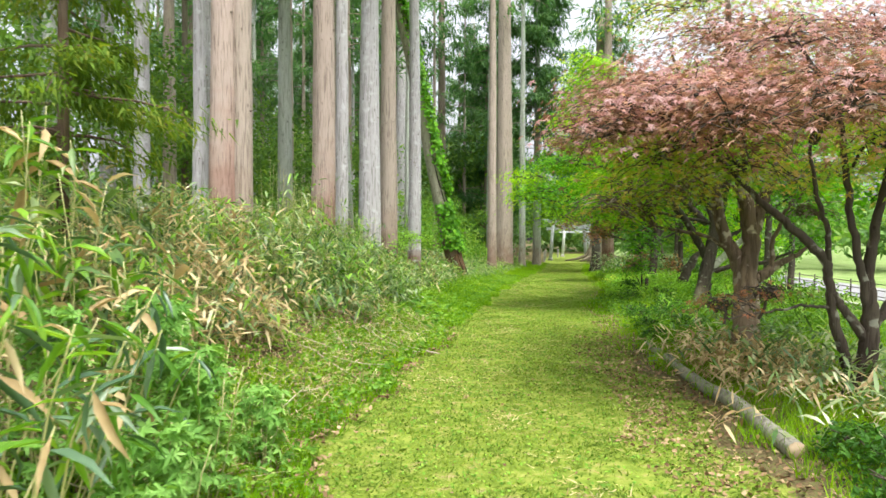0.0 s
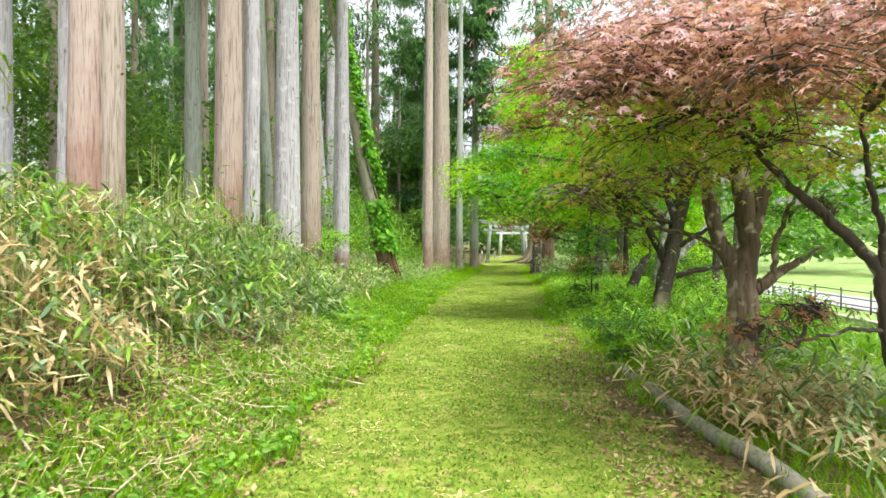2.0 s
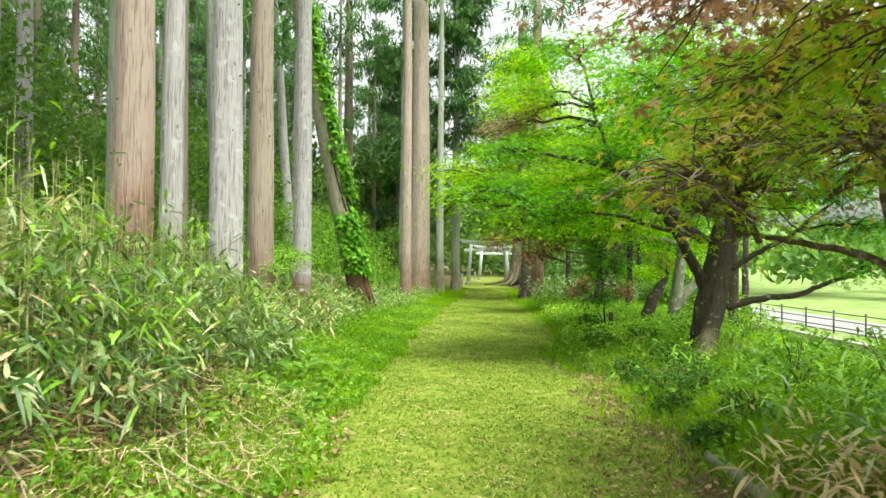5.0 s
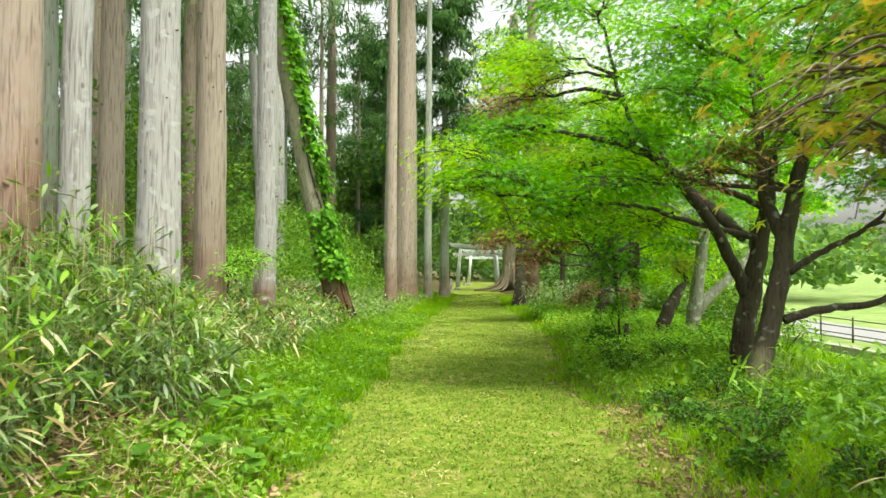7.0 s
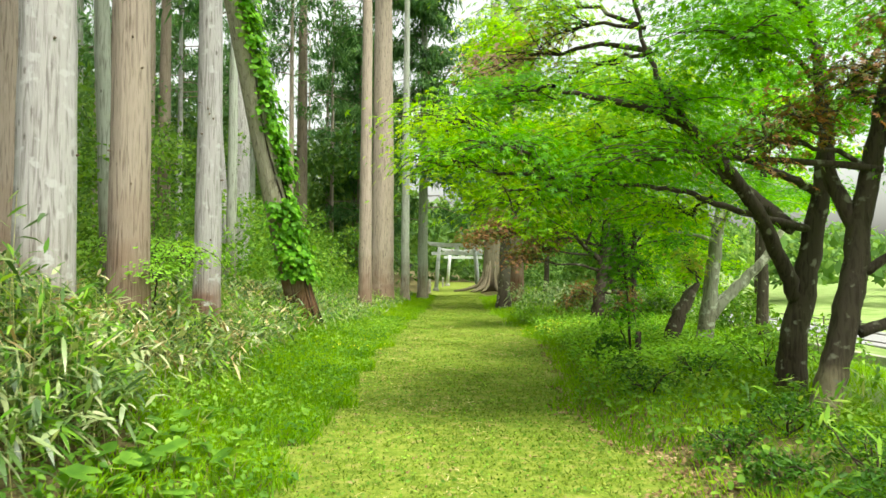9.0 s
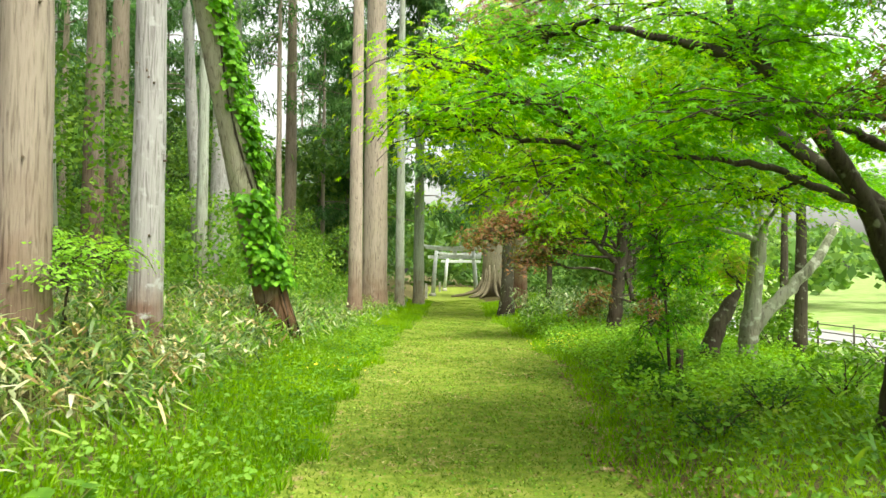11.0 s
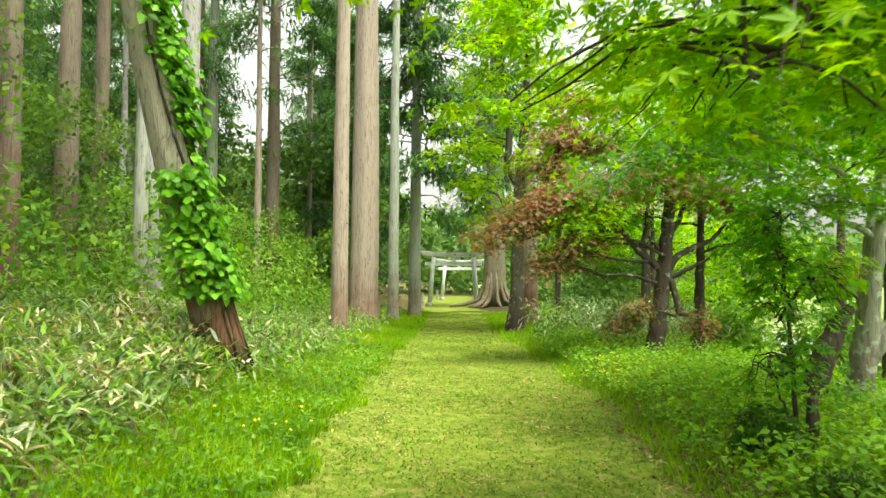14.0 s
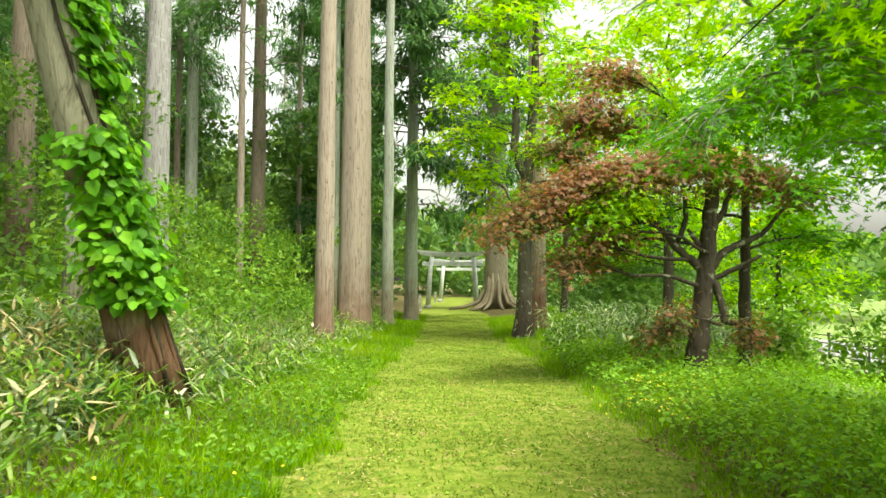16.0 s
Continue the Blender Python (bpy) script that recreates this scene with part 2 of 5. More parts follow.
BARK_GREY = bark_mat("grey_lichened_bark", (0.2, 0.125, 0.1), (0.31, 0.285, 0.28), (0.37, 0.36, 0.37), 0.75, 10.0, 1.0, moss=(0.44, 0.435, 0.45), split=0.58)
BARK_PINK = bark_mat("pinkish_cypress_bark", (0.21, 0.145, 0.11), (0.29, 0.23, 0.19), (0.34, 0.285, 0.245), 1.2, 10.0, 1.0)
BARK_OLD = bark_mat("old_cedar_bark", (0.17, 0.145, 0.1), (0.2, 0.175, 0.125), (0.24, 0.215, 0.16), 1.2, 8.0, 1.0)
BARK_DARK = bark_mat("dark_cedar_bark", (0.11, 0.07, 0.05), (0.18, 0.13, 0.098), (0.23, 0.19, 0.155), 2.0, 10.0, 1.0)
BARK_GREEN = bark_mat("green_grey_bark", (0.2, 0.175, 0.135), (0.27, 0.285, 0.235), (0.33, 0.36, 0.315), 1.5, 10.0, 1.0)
BARK_MAPLE = bark_mat("maple_bark", (0.061, 0.047, 0.036), (0.079, 0.065, 0.050), (0.061, 0.050, 0.040), 0.8, 7.0, 0.4, (0.22, 0.22, 0.18), 0.6)
BARK_PALE = bark_mat("pale_maple_bark", (0.21, 0.155, 0.11), (0.23, 0.175, 0.125), (0.12, 0.09, 0.065), 0.8, 5.0, 1.0, (0.36, 0.31, 0.25), 0.56)
BARK_LICHEN = bark_mat("lichen_spotted_bark", (0.05, 0.04, 0.03), (0.075, 0.063, 0.048), (0.1, 0.09, 0.075), 0.8, 6.0, 0.6, (0.3, 0.3, 0.23), 0.6)
BARK_FOOT = bark_mat("pale_footed_maple_bark", (0.26, 0.22, 0.16), (0.085, 0.07, 0.052), (0.065, 0.053, 0.042), 0.5, 7.0, 0.5, (0.2, 0.2, 0.16), 0.6)
BARK_ASH = bark_mat("pale_grey_lichened_maple_bark", (0.2, 0.19, 0.15), (0.27, 0.27, 0.23), (0.2, 0.21, 0.16), 0.9, 6.0, 0.6, (0.4, 0.41, 0.35), 0.55)
LOG = bark_mat("weathered_log", (0.24, 0.235, 0.19), (0.3, 0.3, 0.26), (0.33, 0.34, 0.3), 3.0, 6.0, 0.8, (0.2, 0.24, 0.11), 0.55)
CUT = plain_mat("cut_wood", (0.25, 0.18, 0.1), (0.4, 0.31, 0.2), 14)
CULM = plain_mat("bamboo_culm", (0.3, 0.32, 0.1), (0.45, 0.42, 0.2), 10, 0.5)
DEAD = plain_mat("dead_stem", (0.36, 0.29, 0.19), (0.52, 0.45, 0.33), 12)
STONE = plain_mat("pale_torii_timber", (0.46, 0.49, 0.5), (0.64, 0.67, 0.69), 6, 0.75)
ASPHALT = plain_mat("asphalt", (0.19, 0.19, 0.2), (0.26, 0.26, 0.27), 30, 0.9)
CONCRETE = plain_mat("concrete", (0.2, 0.2, 0.17), (0.36, 0.35, 0.31), 5, 0.85)
IRON = plain_mat("dark_brown_rail_paint", (0.05, 0.04, 0.035), (0.09, 0.075, 0.06), 12, 0.5)


# ---- mesh helpers ----
class Heap:
    """Gathers vertices, triangles and quads of one mesh."""

    def __init__(self):
        self.v, self.t, self.q, self.n = [], [], [], 0

    def add(self, v, tris=None, quads=None):
        v = np.asarray(v, float).reshape(-1, 3)
        if tris is not None and len(tris):
            self.t.append(np.asarray(tris, int).reshape(-1, 3) + self.n)
        if quads is not None and len(quads):
            self.q.append(np.asarray(quads, int).reshape(-1, 4) + self.n)
        self.v.append(v)
        self.n += len(v)

    def mesh(self, name, material, smooth=True):
        me = bpy.data.meshes.new(name)
        v = np.concatenate(self.v)
        t = np.concatenate(self.t) if self.t else np.zeros((0, 3), int)
        q = np.concatenate(self.q) if self.q else np.zeros((0, 4), int)
        me.vertices.add(len(v))
        me.vertices.foreach_set("co", v.ravel())
        me.loops.add(t.size + q.size)
        me.loops.foreach_set("vertex_index", np.concatenate([t.ravel(), q.ravel()]).astype(np.int32))
        me.polygons.add(len(t) + len(q))
        me.polygons.foreach_set("loop_start", np.concatenate([np.arange(len(t)) * 3, t.size + np.arange(len(q)) * 4]).astype(np.int32))
        me.polygons.foreach_set("use_smooth", np.full(len(t) + len(q), smooth))
        me.materials.append(material)
        me.update(calc_edges=True)
        return me


def part(name, heap, material, parent=None, label="", smooth=True, kind=""):
    """Links a heap as one mesh object, under a thing or on its own."""
    ob = new(name, heap.mesh(name, material, smooth))
    if parent:
        ob.parent = parent
    return tagged(ob, label=label, kind=kind)


def thing(name, at, label, category, group="", kind=""):
    ob = new(name)
    ob.empty_display_size = 0.2
    ob.matrix_world = Matrix.Translation(at)
    return tagged(ob, label, category, group, kind)


def tube(heap, pts, radii, sides=8, rough=0.0, ridges=0, cap=True, seed=0):
    """A tapered, slightly uneven limb along the points."""
    pts, radii = np.asarray(pts, float), np.asarray(radii, float)
    k = len(pts)
    tang = np.gradient(pts, axis=0)
    tang /= np.linalg.norm(tang, axis=1)[:, None] + 1e-9
    ref = np.where(np.abs(tang[:, 2:3]) > 0.9, [[1.0, 0, 0]], [[0, 0, 1.0]])
    a = np.cross(ref, tang)
    a /= np.linalg.norm(a, axis=1)[:, None] + 1e-9
    for i in range(1, k):
        s = a[i - 1] - tang[i] * (a[i - 1] @ tang[i])
        a[i] = s / (np.linalg.norm(s) + 1e-9)
    b = np.cross(tang, a)
    ang = np.linspace(0, 2 * np.pi, sides, endpoint=False)
    g = np.random.default_rng(abs(seed) + 5)
    ph = g.uniform(0, 6.28, 6)
    shape = 1 + rough * (np.sin(ang[None] * 2 + ph[0] + np.linspace(0, 2, k)[:, None]) * 0.5 + np.sin(ang[None] * 3 + ph[1]) * 0.5 + g.normal(0, 0.25, (k, sides)))
    if ridges:
        shape = shape + rough * 0.8 * np.sin(ang[None] * ridges + ph[2] + np.linspace(0, 1.5, k)[:, None])
    r = radii[:, None] * shape
    v = pts[:, None] + a[:, None] * (np.cos(ang)[None, :, None] * r[..., None]) + b[:, None] * (np.sin(ang)[None, :, None] * r[..., None])
    i, j = np.meshgrid(np.arange(k - 1), np.arange(sides), indexing="ij")
    jn = (j + 1) % sides
    quads = np.stack([i * sides + j, i * sides + jn, (i + 1) * sides + jn, (i + 1) * sides + j], -1).reshape(-1, 4)
    v = v.reshape(-1, 3)
    tris = None
    if cap:
        v = np.vstack([v, pts[:1], pts[-1:]])
        n0 = k * sides
        e = np.arange(sides)
        en = (e + 1) % sides
        tris = np.vstack([np.stack([np.full(sides, n0), en, e], -1), np.stack([np.full(sides, n0 + 1), (k - 1) * sides + e, (k - 1) * sides + en], -1)])
    heap.add(v, tris, quads)


def bend(a, b, sag=0.0, wob=0.0, k=8, g=None):
    """Points from a to b that rise or sag between and wander a little."""
    a, b = np.asarray(a, float), np.asarray(b, float)
    s = np.linspace(0, 1, k)
    p = a + (b - a) * s[:, None]
    p[:, 2] += sag * 4 * s * (1 - s)
    if wob and g is not None:
        w = np.cumsum(g.normal(0, wob, (k, 3)), axis=0)
        p += (w - w[-1] * s[:, None]) * np.minimum(1, s * 3)[:, None] - w[0] * (1 - s)[:, None]
    return p


def unit(v):
    return v / (np.linalg.norm(v, axis=-1, keepdims=True) + 1e-9)


def blades(heap, base, way, length, width, droop, steps=2):
    """Narrow leaves: each from its base along its way, widest below the middle, its tip drooping. steps 1: a single triangle."""
    base, way = np.asarray(base, float), unit(np.asarray(way, float))
    n = len(base)
    length, width, droop = (np.broadcast_to(x, n).astype(float) for x in (length, width, droop))
    side = unit(np.cross(way, np.tile([0, 0, 1.0], (n, 1))) + rng.normal(0, 0.25, (n, 3)))
    L, W = length[:, None], width[:, None] / 2
    down = np.zeros((n, 3))
    down[:, 2] = -droop * length
    if steps == 1:
        v = np.stack([base - side * W, base + side * W, base + way * L + down], 1)
        heap.add(v, np.arange(n * 3).reshape(-1, 3))
        return
    p1, p2, p3 = base + way * L * 0.32 + down * 0.08, base + way * L * 0.68 + down * 0.42, base + way * L + down
    v = np.stack([base, p1 - side * W, p1 + side * W, p2 - side * W * 0.8, p2 + side * W * 0.8, p3], 1)
    t = np.array([[0, 2, 1], [1, 2, 4], [1, 4, 3], [3, 4, 5]])
    heap.add(v, (t[None] + (np.arange(n) * 6)[:, None, None]))


def stars(heap, at, normal, size, lobes=5):
    """Palmate leaves: narrow pointed lobes spread like fingers from one base."""
    at, nrm = np.asarray(at, float), unit(np.asarray(normal, float))
    n = len(at)
    x = unit(np.cross(nrm, rng.normal(0, 1, (n, 3))))
    y = np.cross(nrm, x)
    fan = np.radians([-112, -55, 0, 55, 112]) if lobes == 5 else np.radians([-70, 0, 70])
    reach = np.array([0.55, 0.85, 1.0, 0.85, 0.55]) if lobes == 5 else np.array([0.8, 1.0, 0.8])
    pts = [(0.0, 0.0, 0.0)]
    tris = []
    for f, r in zip(fan, reach):
        i = len(pts)
        wv = 0.17 if lobes == 5 else 0.26
        for df, rr, dz in ((-wv / 0.45, 0.45 * r, 0.02), (0, r, -0.16), (wv / 0.45, 0.45 * r, 0.02)):
            pts.append((math.sin(f + df) * rr, math.cos(f + df) * rr, dz))
        tris += [(0, i + 1, i), (0, i + 2, i + 1)]
    pts = np.array(pts)
    s = np.broadcast_to(size, n)[:, None, None]
    v = at[:, None] + s * (x[:, None] * pts[None, :, :1] + y[:, None] * pts[None, :, 1:2] + nrm[:, None] * pts[None, :, 2:])
    heap.add(v, np.array(tris)[None] + (np.arange(n) * len(pts))[:, None, None])


def ovals(heap, at, normal, size, slim=0.7):
    """Broad leaves of six corners, folded a little along the midrib."""
    at, nrm = np.asarray(at, float), unit(np.asarray(normal, float))
    n = len(at)
    x = unit(np.cross(nrm, rng.normal(0, 1, (n, 3))))
    y = np.cross(nrm, x)
    pts = np.array([(0, -0.5, 0), (slim / 2, -0.15, 0.08), (slim * 0.36, 0.25, 0.05), (0, 0.55, -0.1), (-slim * 0.36, 0.25, 0.05), (-slim / 2, -0.15, 0.08)])
    tris = np.array([[0, 1, 2], [0, 2, 3], [0, 3, 4], [0, 4, 5]])
    s = np.broadcast_to(size, n)[:, None, None]
    v = at[:, None] + s * (x[:, None] * pts[None, :, :1] + y[:, None] * pts[None, :, 1:2] + nrm[:, None] * pts[None, :, 2:])
    heap.add(v, tris[None] + (np.arange(n) * 6)[:, None, None])


def diamonds(heap, at, normal, size, slim=0.55):
    """Small leaves of two triangles."""
    at, nrm = np.asarray(at, float), unit(np.asarray(normal, float))
    n = len(at)
    x = unit(np.cross(nrm, rng.normal(0, 1, (n, 3))))
    y = np.cross(nrm, x)
    s = np.broadcast_to(size, n)[:, None]
    v = np.stack([at - y * s * 0.5, at + x * s * slim / 2, at + y * s * 0.5, at - x * s * slim / 2], 1)
    heap.add(v, np.array([[0, 1, 2], [0, 2, 3]])[None] + (np.arange(n) * 4)[:, None, None])


# ---- the lie of the land ----
EDGE_Y = [-20, 4, 8, 10, 12, 15, 17, 19, 21, 23, 26, 30, 32, 36, 48, 60, 90]
EDGE_L = [-1.6, -1.58, -1.58, -1.4, -1.33, -1.28, -1.15, -0.97, -1.0, -0.8, -0.58, -0.22, 0.05, 0.5, 1.3, 1.9, 3.0]
EDGE_R = [1.9, 1.7, 1.52, 1.47, 1.5, 1.72, 1.62, 1.85, 2.35, 2.56, 2.7, 2.9, 2.95, 3.05, 4.2, 5.2, 8.0]


def left_edge(y):
    y = np.asarray(y, float)
    return np.interp(y, EDGE_Y, EDGE_L) + 0.1 * np.sin(y * 1.9) + 0.08 * np.sin(y * 4.3 + 1.0) + 0.06 * np.sin(y * 9.1) + 0.05 * np.sin(y * 17.3 + 2)


def right_edge(y):
    y = np.asarray(y, float)
    return np.interp(y, EDGE_Y, EDGE_R) + 0.1 * np.sin(y * 1.6 + 2) + 0.08 * np.sin(y * 3.9) + 0.05 * np.sin(y * 8.3) + 0.05 * np.sin(y * 15.7)


def smooth(a, b, x):
    s = np.clip((np.asarray(x, float) - a) / (b - a), 0, 1)
    return s * s * (3 - 2 * s)


def ground_z(x, y):
    """Level path; a bank on the forest side; a low shoulder and then a fall to road and meadow on the open side."""
    x, y = np.asarray(x, float), np.asarray(y, float)
    dl, dr = np.interp(y, EDGE_Y, EDGE_L) - x, x - np.interp(y, EDGE_Y, EDGE_R)
    bank = np.interp(y, [-5, 10, 14, 24, 31, 45], [1.0, 1.0, 0.72, 0.68, 0.26, 0.3])
    z = bank * smooth(0, 2.3, dl) + 0.11 * np.clip(dl - 2.3, 0, 10) + 0.03 * np.clip(dl - 12, 0, 200)
    z = z + 0.1 * smooth(0, 0.8, dr) - 1.05 * smooth(3.2, 8.5, dr) + 0.02 * np.clip(dr - 60, 0, 400)
    z = z + 0.02 * np.sin(x * 2.1 + 0.4) * np.sin(y * 1.7) + 0.012 * np.sin(x * 5.3) * np.sin(y * 4.1 + 1)
    return z


def spaced(lo, hi, fine_lo, fine_hi, step, grow=1.22):
    mid = list(np.arange(fine_lo, fine_hi + step, step))
    s, up = step, [mid[-1]]
    while up[-1] < hi:
        s *= grow
        up.append(up[-1] + s)
    s, dn = step, [mid[0]]
    while dn[-1] > lo:
        s *= grow
        dn.append(dn[-1] - s)
    return np.array(dn[:0:-1] + mid + up[1:])


gx, gy = spaced(-900, 900, -6, 7, 0.17), spaced(-900, 1200, -2, 42, 0.3)
X, Y = np.meshgrid(gx, gy, indexing="ij")
Z = ground_z(X, Y)
heap = Heap()
ni, nj = X.shape
ii, jj = np.meshgrid(np.arange(ni - 1), np.arange(nj - 1), indexing="ij")
heap.add(np.stack([X, Y, Z], -1), None, np.stack([ii * nj + jj, (ii + 1) * nj + jj, (ii + 1) * nj + jj + 1, ii * nj + jj + 1], -1).reshape(-1, 4))
ground = tagged(part("ground", heap, GROUND, kind="structure"), "grassy forest floor with a mown green path", "ground")
lawn = smooth(-0.25, 0.2, X - left_edge(Y)) * smooth(-0.25, 0.2, right_edge(Y) - X) * (Y < 85)
field = smooth(1.5, 3.5, X - right_edge(Y))
for key, val in (("lawn", lawn), ("field", field)):
    ground.data.attributes.new(key, "FLOAT", "POINT").data.foreach_set("value", val.ravel().astype(np.float32))

# ---- road, ditch wall and rail on the open side ----
ROAD_X = 14.4


def ribbon(heap, x0, x1, y0, y1, lift, k=60, depth=0.05):
    ys = np.linspace(y0, y1, k)
    z = ground_z(np.full(k, (x0 + x1) / 2), ys) + lift
    ring = np.stack([np.stack([np.full(k, a), ys, z + b], -1) for a, b in ((x0, -depth), (x0, 0), (x1, 0), (x1, -depth))], 1)
    i, j = np.meshgrid(np.arange(k - 1), np.arange(3), indexing="ij")
    heap.add(ring, None, np.stack([i * 4 + j, (i + 1) * 4 + j, (i + 1) * 4 + j + 1, i * 4 + j + 1], -1).reshape(-1, 4))


heap = Heap()
ribbon(heap, ROAD_X + 0.5, ROAD_X + 4.2, -60, 120, 0.06, depth=0.2)
tagged(part("road", heap, ASPHALT, kind="structure", smooth=False), "pale grey asphalt lane beyond the rail", "road")
heap = Heap()
ribbon(heap, ROAD_X - 2.3, ROAD_X - 2.05, -20, 80, 0.22, depth=0.6)
tagged(part("ditch_wall", heap, CONCRETE, kind="structure", smooth=False), "low weathered concrete ditch wall", "wall")
fence = thing("roadside_fence", (ROAD_X, 0, 0), "dark brown metal pipe rail fence along the lane", "fence")
zf = float(ground_z(ROAD_X, 20.0))
heap = Heap()
tube(heap, [(0, 0, 0), (0, 0, 0.82)], [0.032, 0.032], 8)
post_mesh = heap.mesh("post", IRON)
heap = Heap()
tube(heap, [(0, 0, 0.82), (0, 0, 0.835), (0, 0, 0.86)], [0.045, 0.045, 0.02], 8)
cap_mesh = heap.mesh("post_cap", IRON)
for k in range(34):
    ob = new("post", post_mesh)
    ob.parent, ob.location = fence, (0, 2 + 2 * k, zf)
    new("post_cap", cap_mesh).parent = ob
for h in (0.25, 0.5, 0.76):
    heap = Heap()
    tube(heap, [(0, 2 + 2 * k, zf + h) for k in range(34)], [0.02] * 34, 6)
    part("rail", heap, IRON, fence)

# ---- tall forest trees ----


def sprays(heap, a, b, g, n, size, hang=0.22, k=4, spread=0.28):
    """Drooping needle tufts along a branch from a to b."""
    s = g.uniform(0.15, 1.0, n) ** 0.8
    at = a + (b - a) * s[:, None]
    at = np.repeat(at, k, 0) + g.normal(0, spread, (n * k, 3)) * np.array([1, 1, 0.55])
    way = unit(np.repeat(unit((b - a)[None]), n * k, 0) * 0.6 + g.normal(0, 0.6, (n * k, 3)) - np.array([0, 0, hang]))
    blades(heap, at, way, size * g.uniform(0.6, 1.3, n * k), size * 0.26, 0.2, 1)


def conifer(x, y, dia, bark, label, height=16.0, crown_from=8.0, lean=(0.0, 0.0), n_branch=18, reach=2.2, tuft=0.45, per=12, foliage=None, stubs=10, flare=0.5, sides=20, twist=0.0, sink=0.12, group="forest trunks", ridge_amp=0.03):
    """A straight-boled forest tree: ridged trunk with flared foot, dead stubs, and a crown of drooping sprays above."""
    g = np.random.default_rng(int(abs(x) * 977 + y * 131))
    base = np.array([x, y, float(ground_z(x, y)) - sink])
    tree = thing("cedar_tree", base, label, "tree", group)
    k = 26
    s = np.linspace(0, 1, k) ** 1.35
    z = s * height
    pts = np.stack([lean[0] * z + twist * np.sin(z * 0.5), lean[1] * z + twist * np.cos(z * 0.4), z], -1) + np.cumsum(g.normal(0, 0.006, (k, 3)), 0) * np.array([1, 1, 0])
    rad = dia / 2 * (1 - 0.72 * s ** 1.1) * (1 + flare * np.exp(-z / 0.22))
    heap = Heap()
    tube(heap, pts, rad, sides, ridge_amp, 7, seed=int(x * 10) + 77)
    bole = part("trunk", heap, bark, tree)

    def axis(h):
        return np.array([np.interp(h, z, pts[:, i]) for i in range(3)])

    for _ in range(stubs):
        h = g.uniform(1.2, min(crown_from, 9.0))
        c, an, ln = axis(h), g.uniform(0, 6.28), g.uniform(0.015, 0.05)
        r = np.interp(h, z, rad)
        d = np.array([math.cos(an), math.sin(an), 0.1])
        heap = Heap()
        tube(heap, [c + d * r * 0.8, c + d * (r + ln * 0.5), c + d * (r + ln)], [0.016, 0.012, 0.007], 5)
        part("branch_stub", heap, BARK_DARK, bole)
    if n_branch:
        wood, green = Heap(), Heap()
        for i in range(n_branch):
            h = crown_from + (height - crown_from) * g.uniform(0, 1) ** 0.9
            f = 1 - 0.75 * (h - crown_from) / (height - crown_from)
            an = g.uniform(0, 6.28)
            ln = reach * f * g.uniform(0.6, 1.15)
            a = axis(h)
            b = a + np.array([math.cos(an) * ln, math.sin(an) * ln, -0.22 * ln])
            tube(wood, bend(a, b, 0.12 * ln, 0.03, 4, g), [0.035, 0.026, 0.017, 0.006], 3, cap=False)
            sprays(green, a, b, g, per, tuft)
        part("branchwork", wood, BARK_DARK, tree, kind="stuff")
        part("crown", green, foliage or CEDAR, tree, kind="stuff")
    return tree


RED, GREY, PINK = "tall cedar with reddish-brown ridged bark on the bank", "tall cypress with silver-grey lichened bark and brown foot", "slender cypress with pinkish-brown bark and knot marks"
DK, GG = "tall cedar with dark brown bark behind the bank", "slim tree with smooth green-grey bark"
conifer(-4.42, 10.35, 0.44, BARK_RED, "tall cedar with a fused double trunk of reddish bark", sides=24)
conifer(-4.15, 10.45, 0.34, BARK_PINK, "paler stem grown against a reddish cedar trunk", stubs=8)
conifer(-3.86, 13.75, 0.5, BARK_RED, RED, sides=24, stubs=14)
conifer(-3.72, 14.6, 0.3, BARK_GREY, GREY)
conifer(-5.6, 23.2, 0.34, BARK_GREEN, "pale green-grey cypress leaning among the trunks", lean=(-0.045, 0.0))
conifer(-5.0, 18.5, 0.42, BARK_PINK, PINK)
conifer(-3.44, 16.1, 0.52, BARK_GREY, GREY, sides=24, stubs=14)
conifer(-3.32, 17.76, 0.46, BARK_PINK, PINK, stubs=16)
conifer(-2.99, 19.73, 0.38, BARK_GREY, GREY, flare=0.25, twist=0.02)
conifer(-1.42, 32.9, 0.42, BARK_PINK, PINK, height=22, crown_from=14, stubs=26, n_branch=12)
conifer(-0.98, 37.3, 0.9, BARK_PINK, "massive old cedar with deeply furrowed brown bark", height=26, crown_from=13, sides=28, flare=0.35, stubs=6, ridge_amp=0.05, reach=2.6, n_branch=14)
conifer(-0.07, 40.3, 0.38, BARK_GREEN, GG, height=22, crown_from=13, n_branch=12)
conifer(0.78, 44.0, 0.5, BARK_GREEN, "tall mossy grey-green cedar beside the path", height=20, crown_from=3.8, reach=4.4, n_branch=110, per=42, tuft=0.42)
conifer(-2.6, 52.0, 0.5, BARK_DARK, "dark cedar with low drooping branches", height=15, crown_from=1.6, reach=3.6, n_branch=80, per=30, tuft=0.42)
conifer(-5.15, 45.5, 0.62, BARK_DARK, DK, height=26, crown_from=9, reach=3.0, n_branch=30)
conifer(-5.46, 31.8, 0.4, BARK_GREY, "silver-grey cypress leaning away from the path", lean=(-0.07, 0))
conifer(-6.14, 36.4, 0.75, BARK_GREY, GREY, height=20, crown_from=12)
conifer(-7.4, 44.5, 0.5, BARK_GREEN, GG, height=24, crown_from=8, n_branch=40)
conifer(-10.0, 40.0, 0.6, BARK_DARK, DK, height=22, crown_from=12)
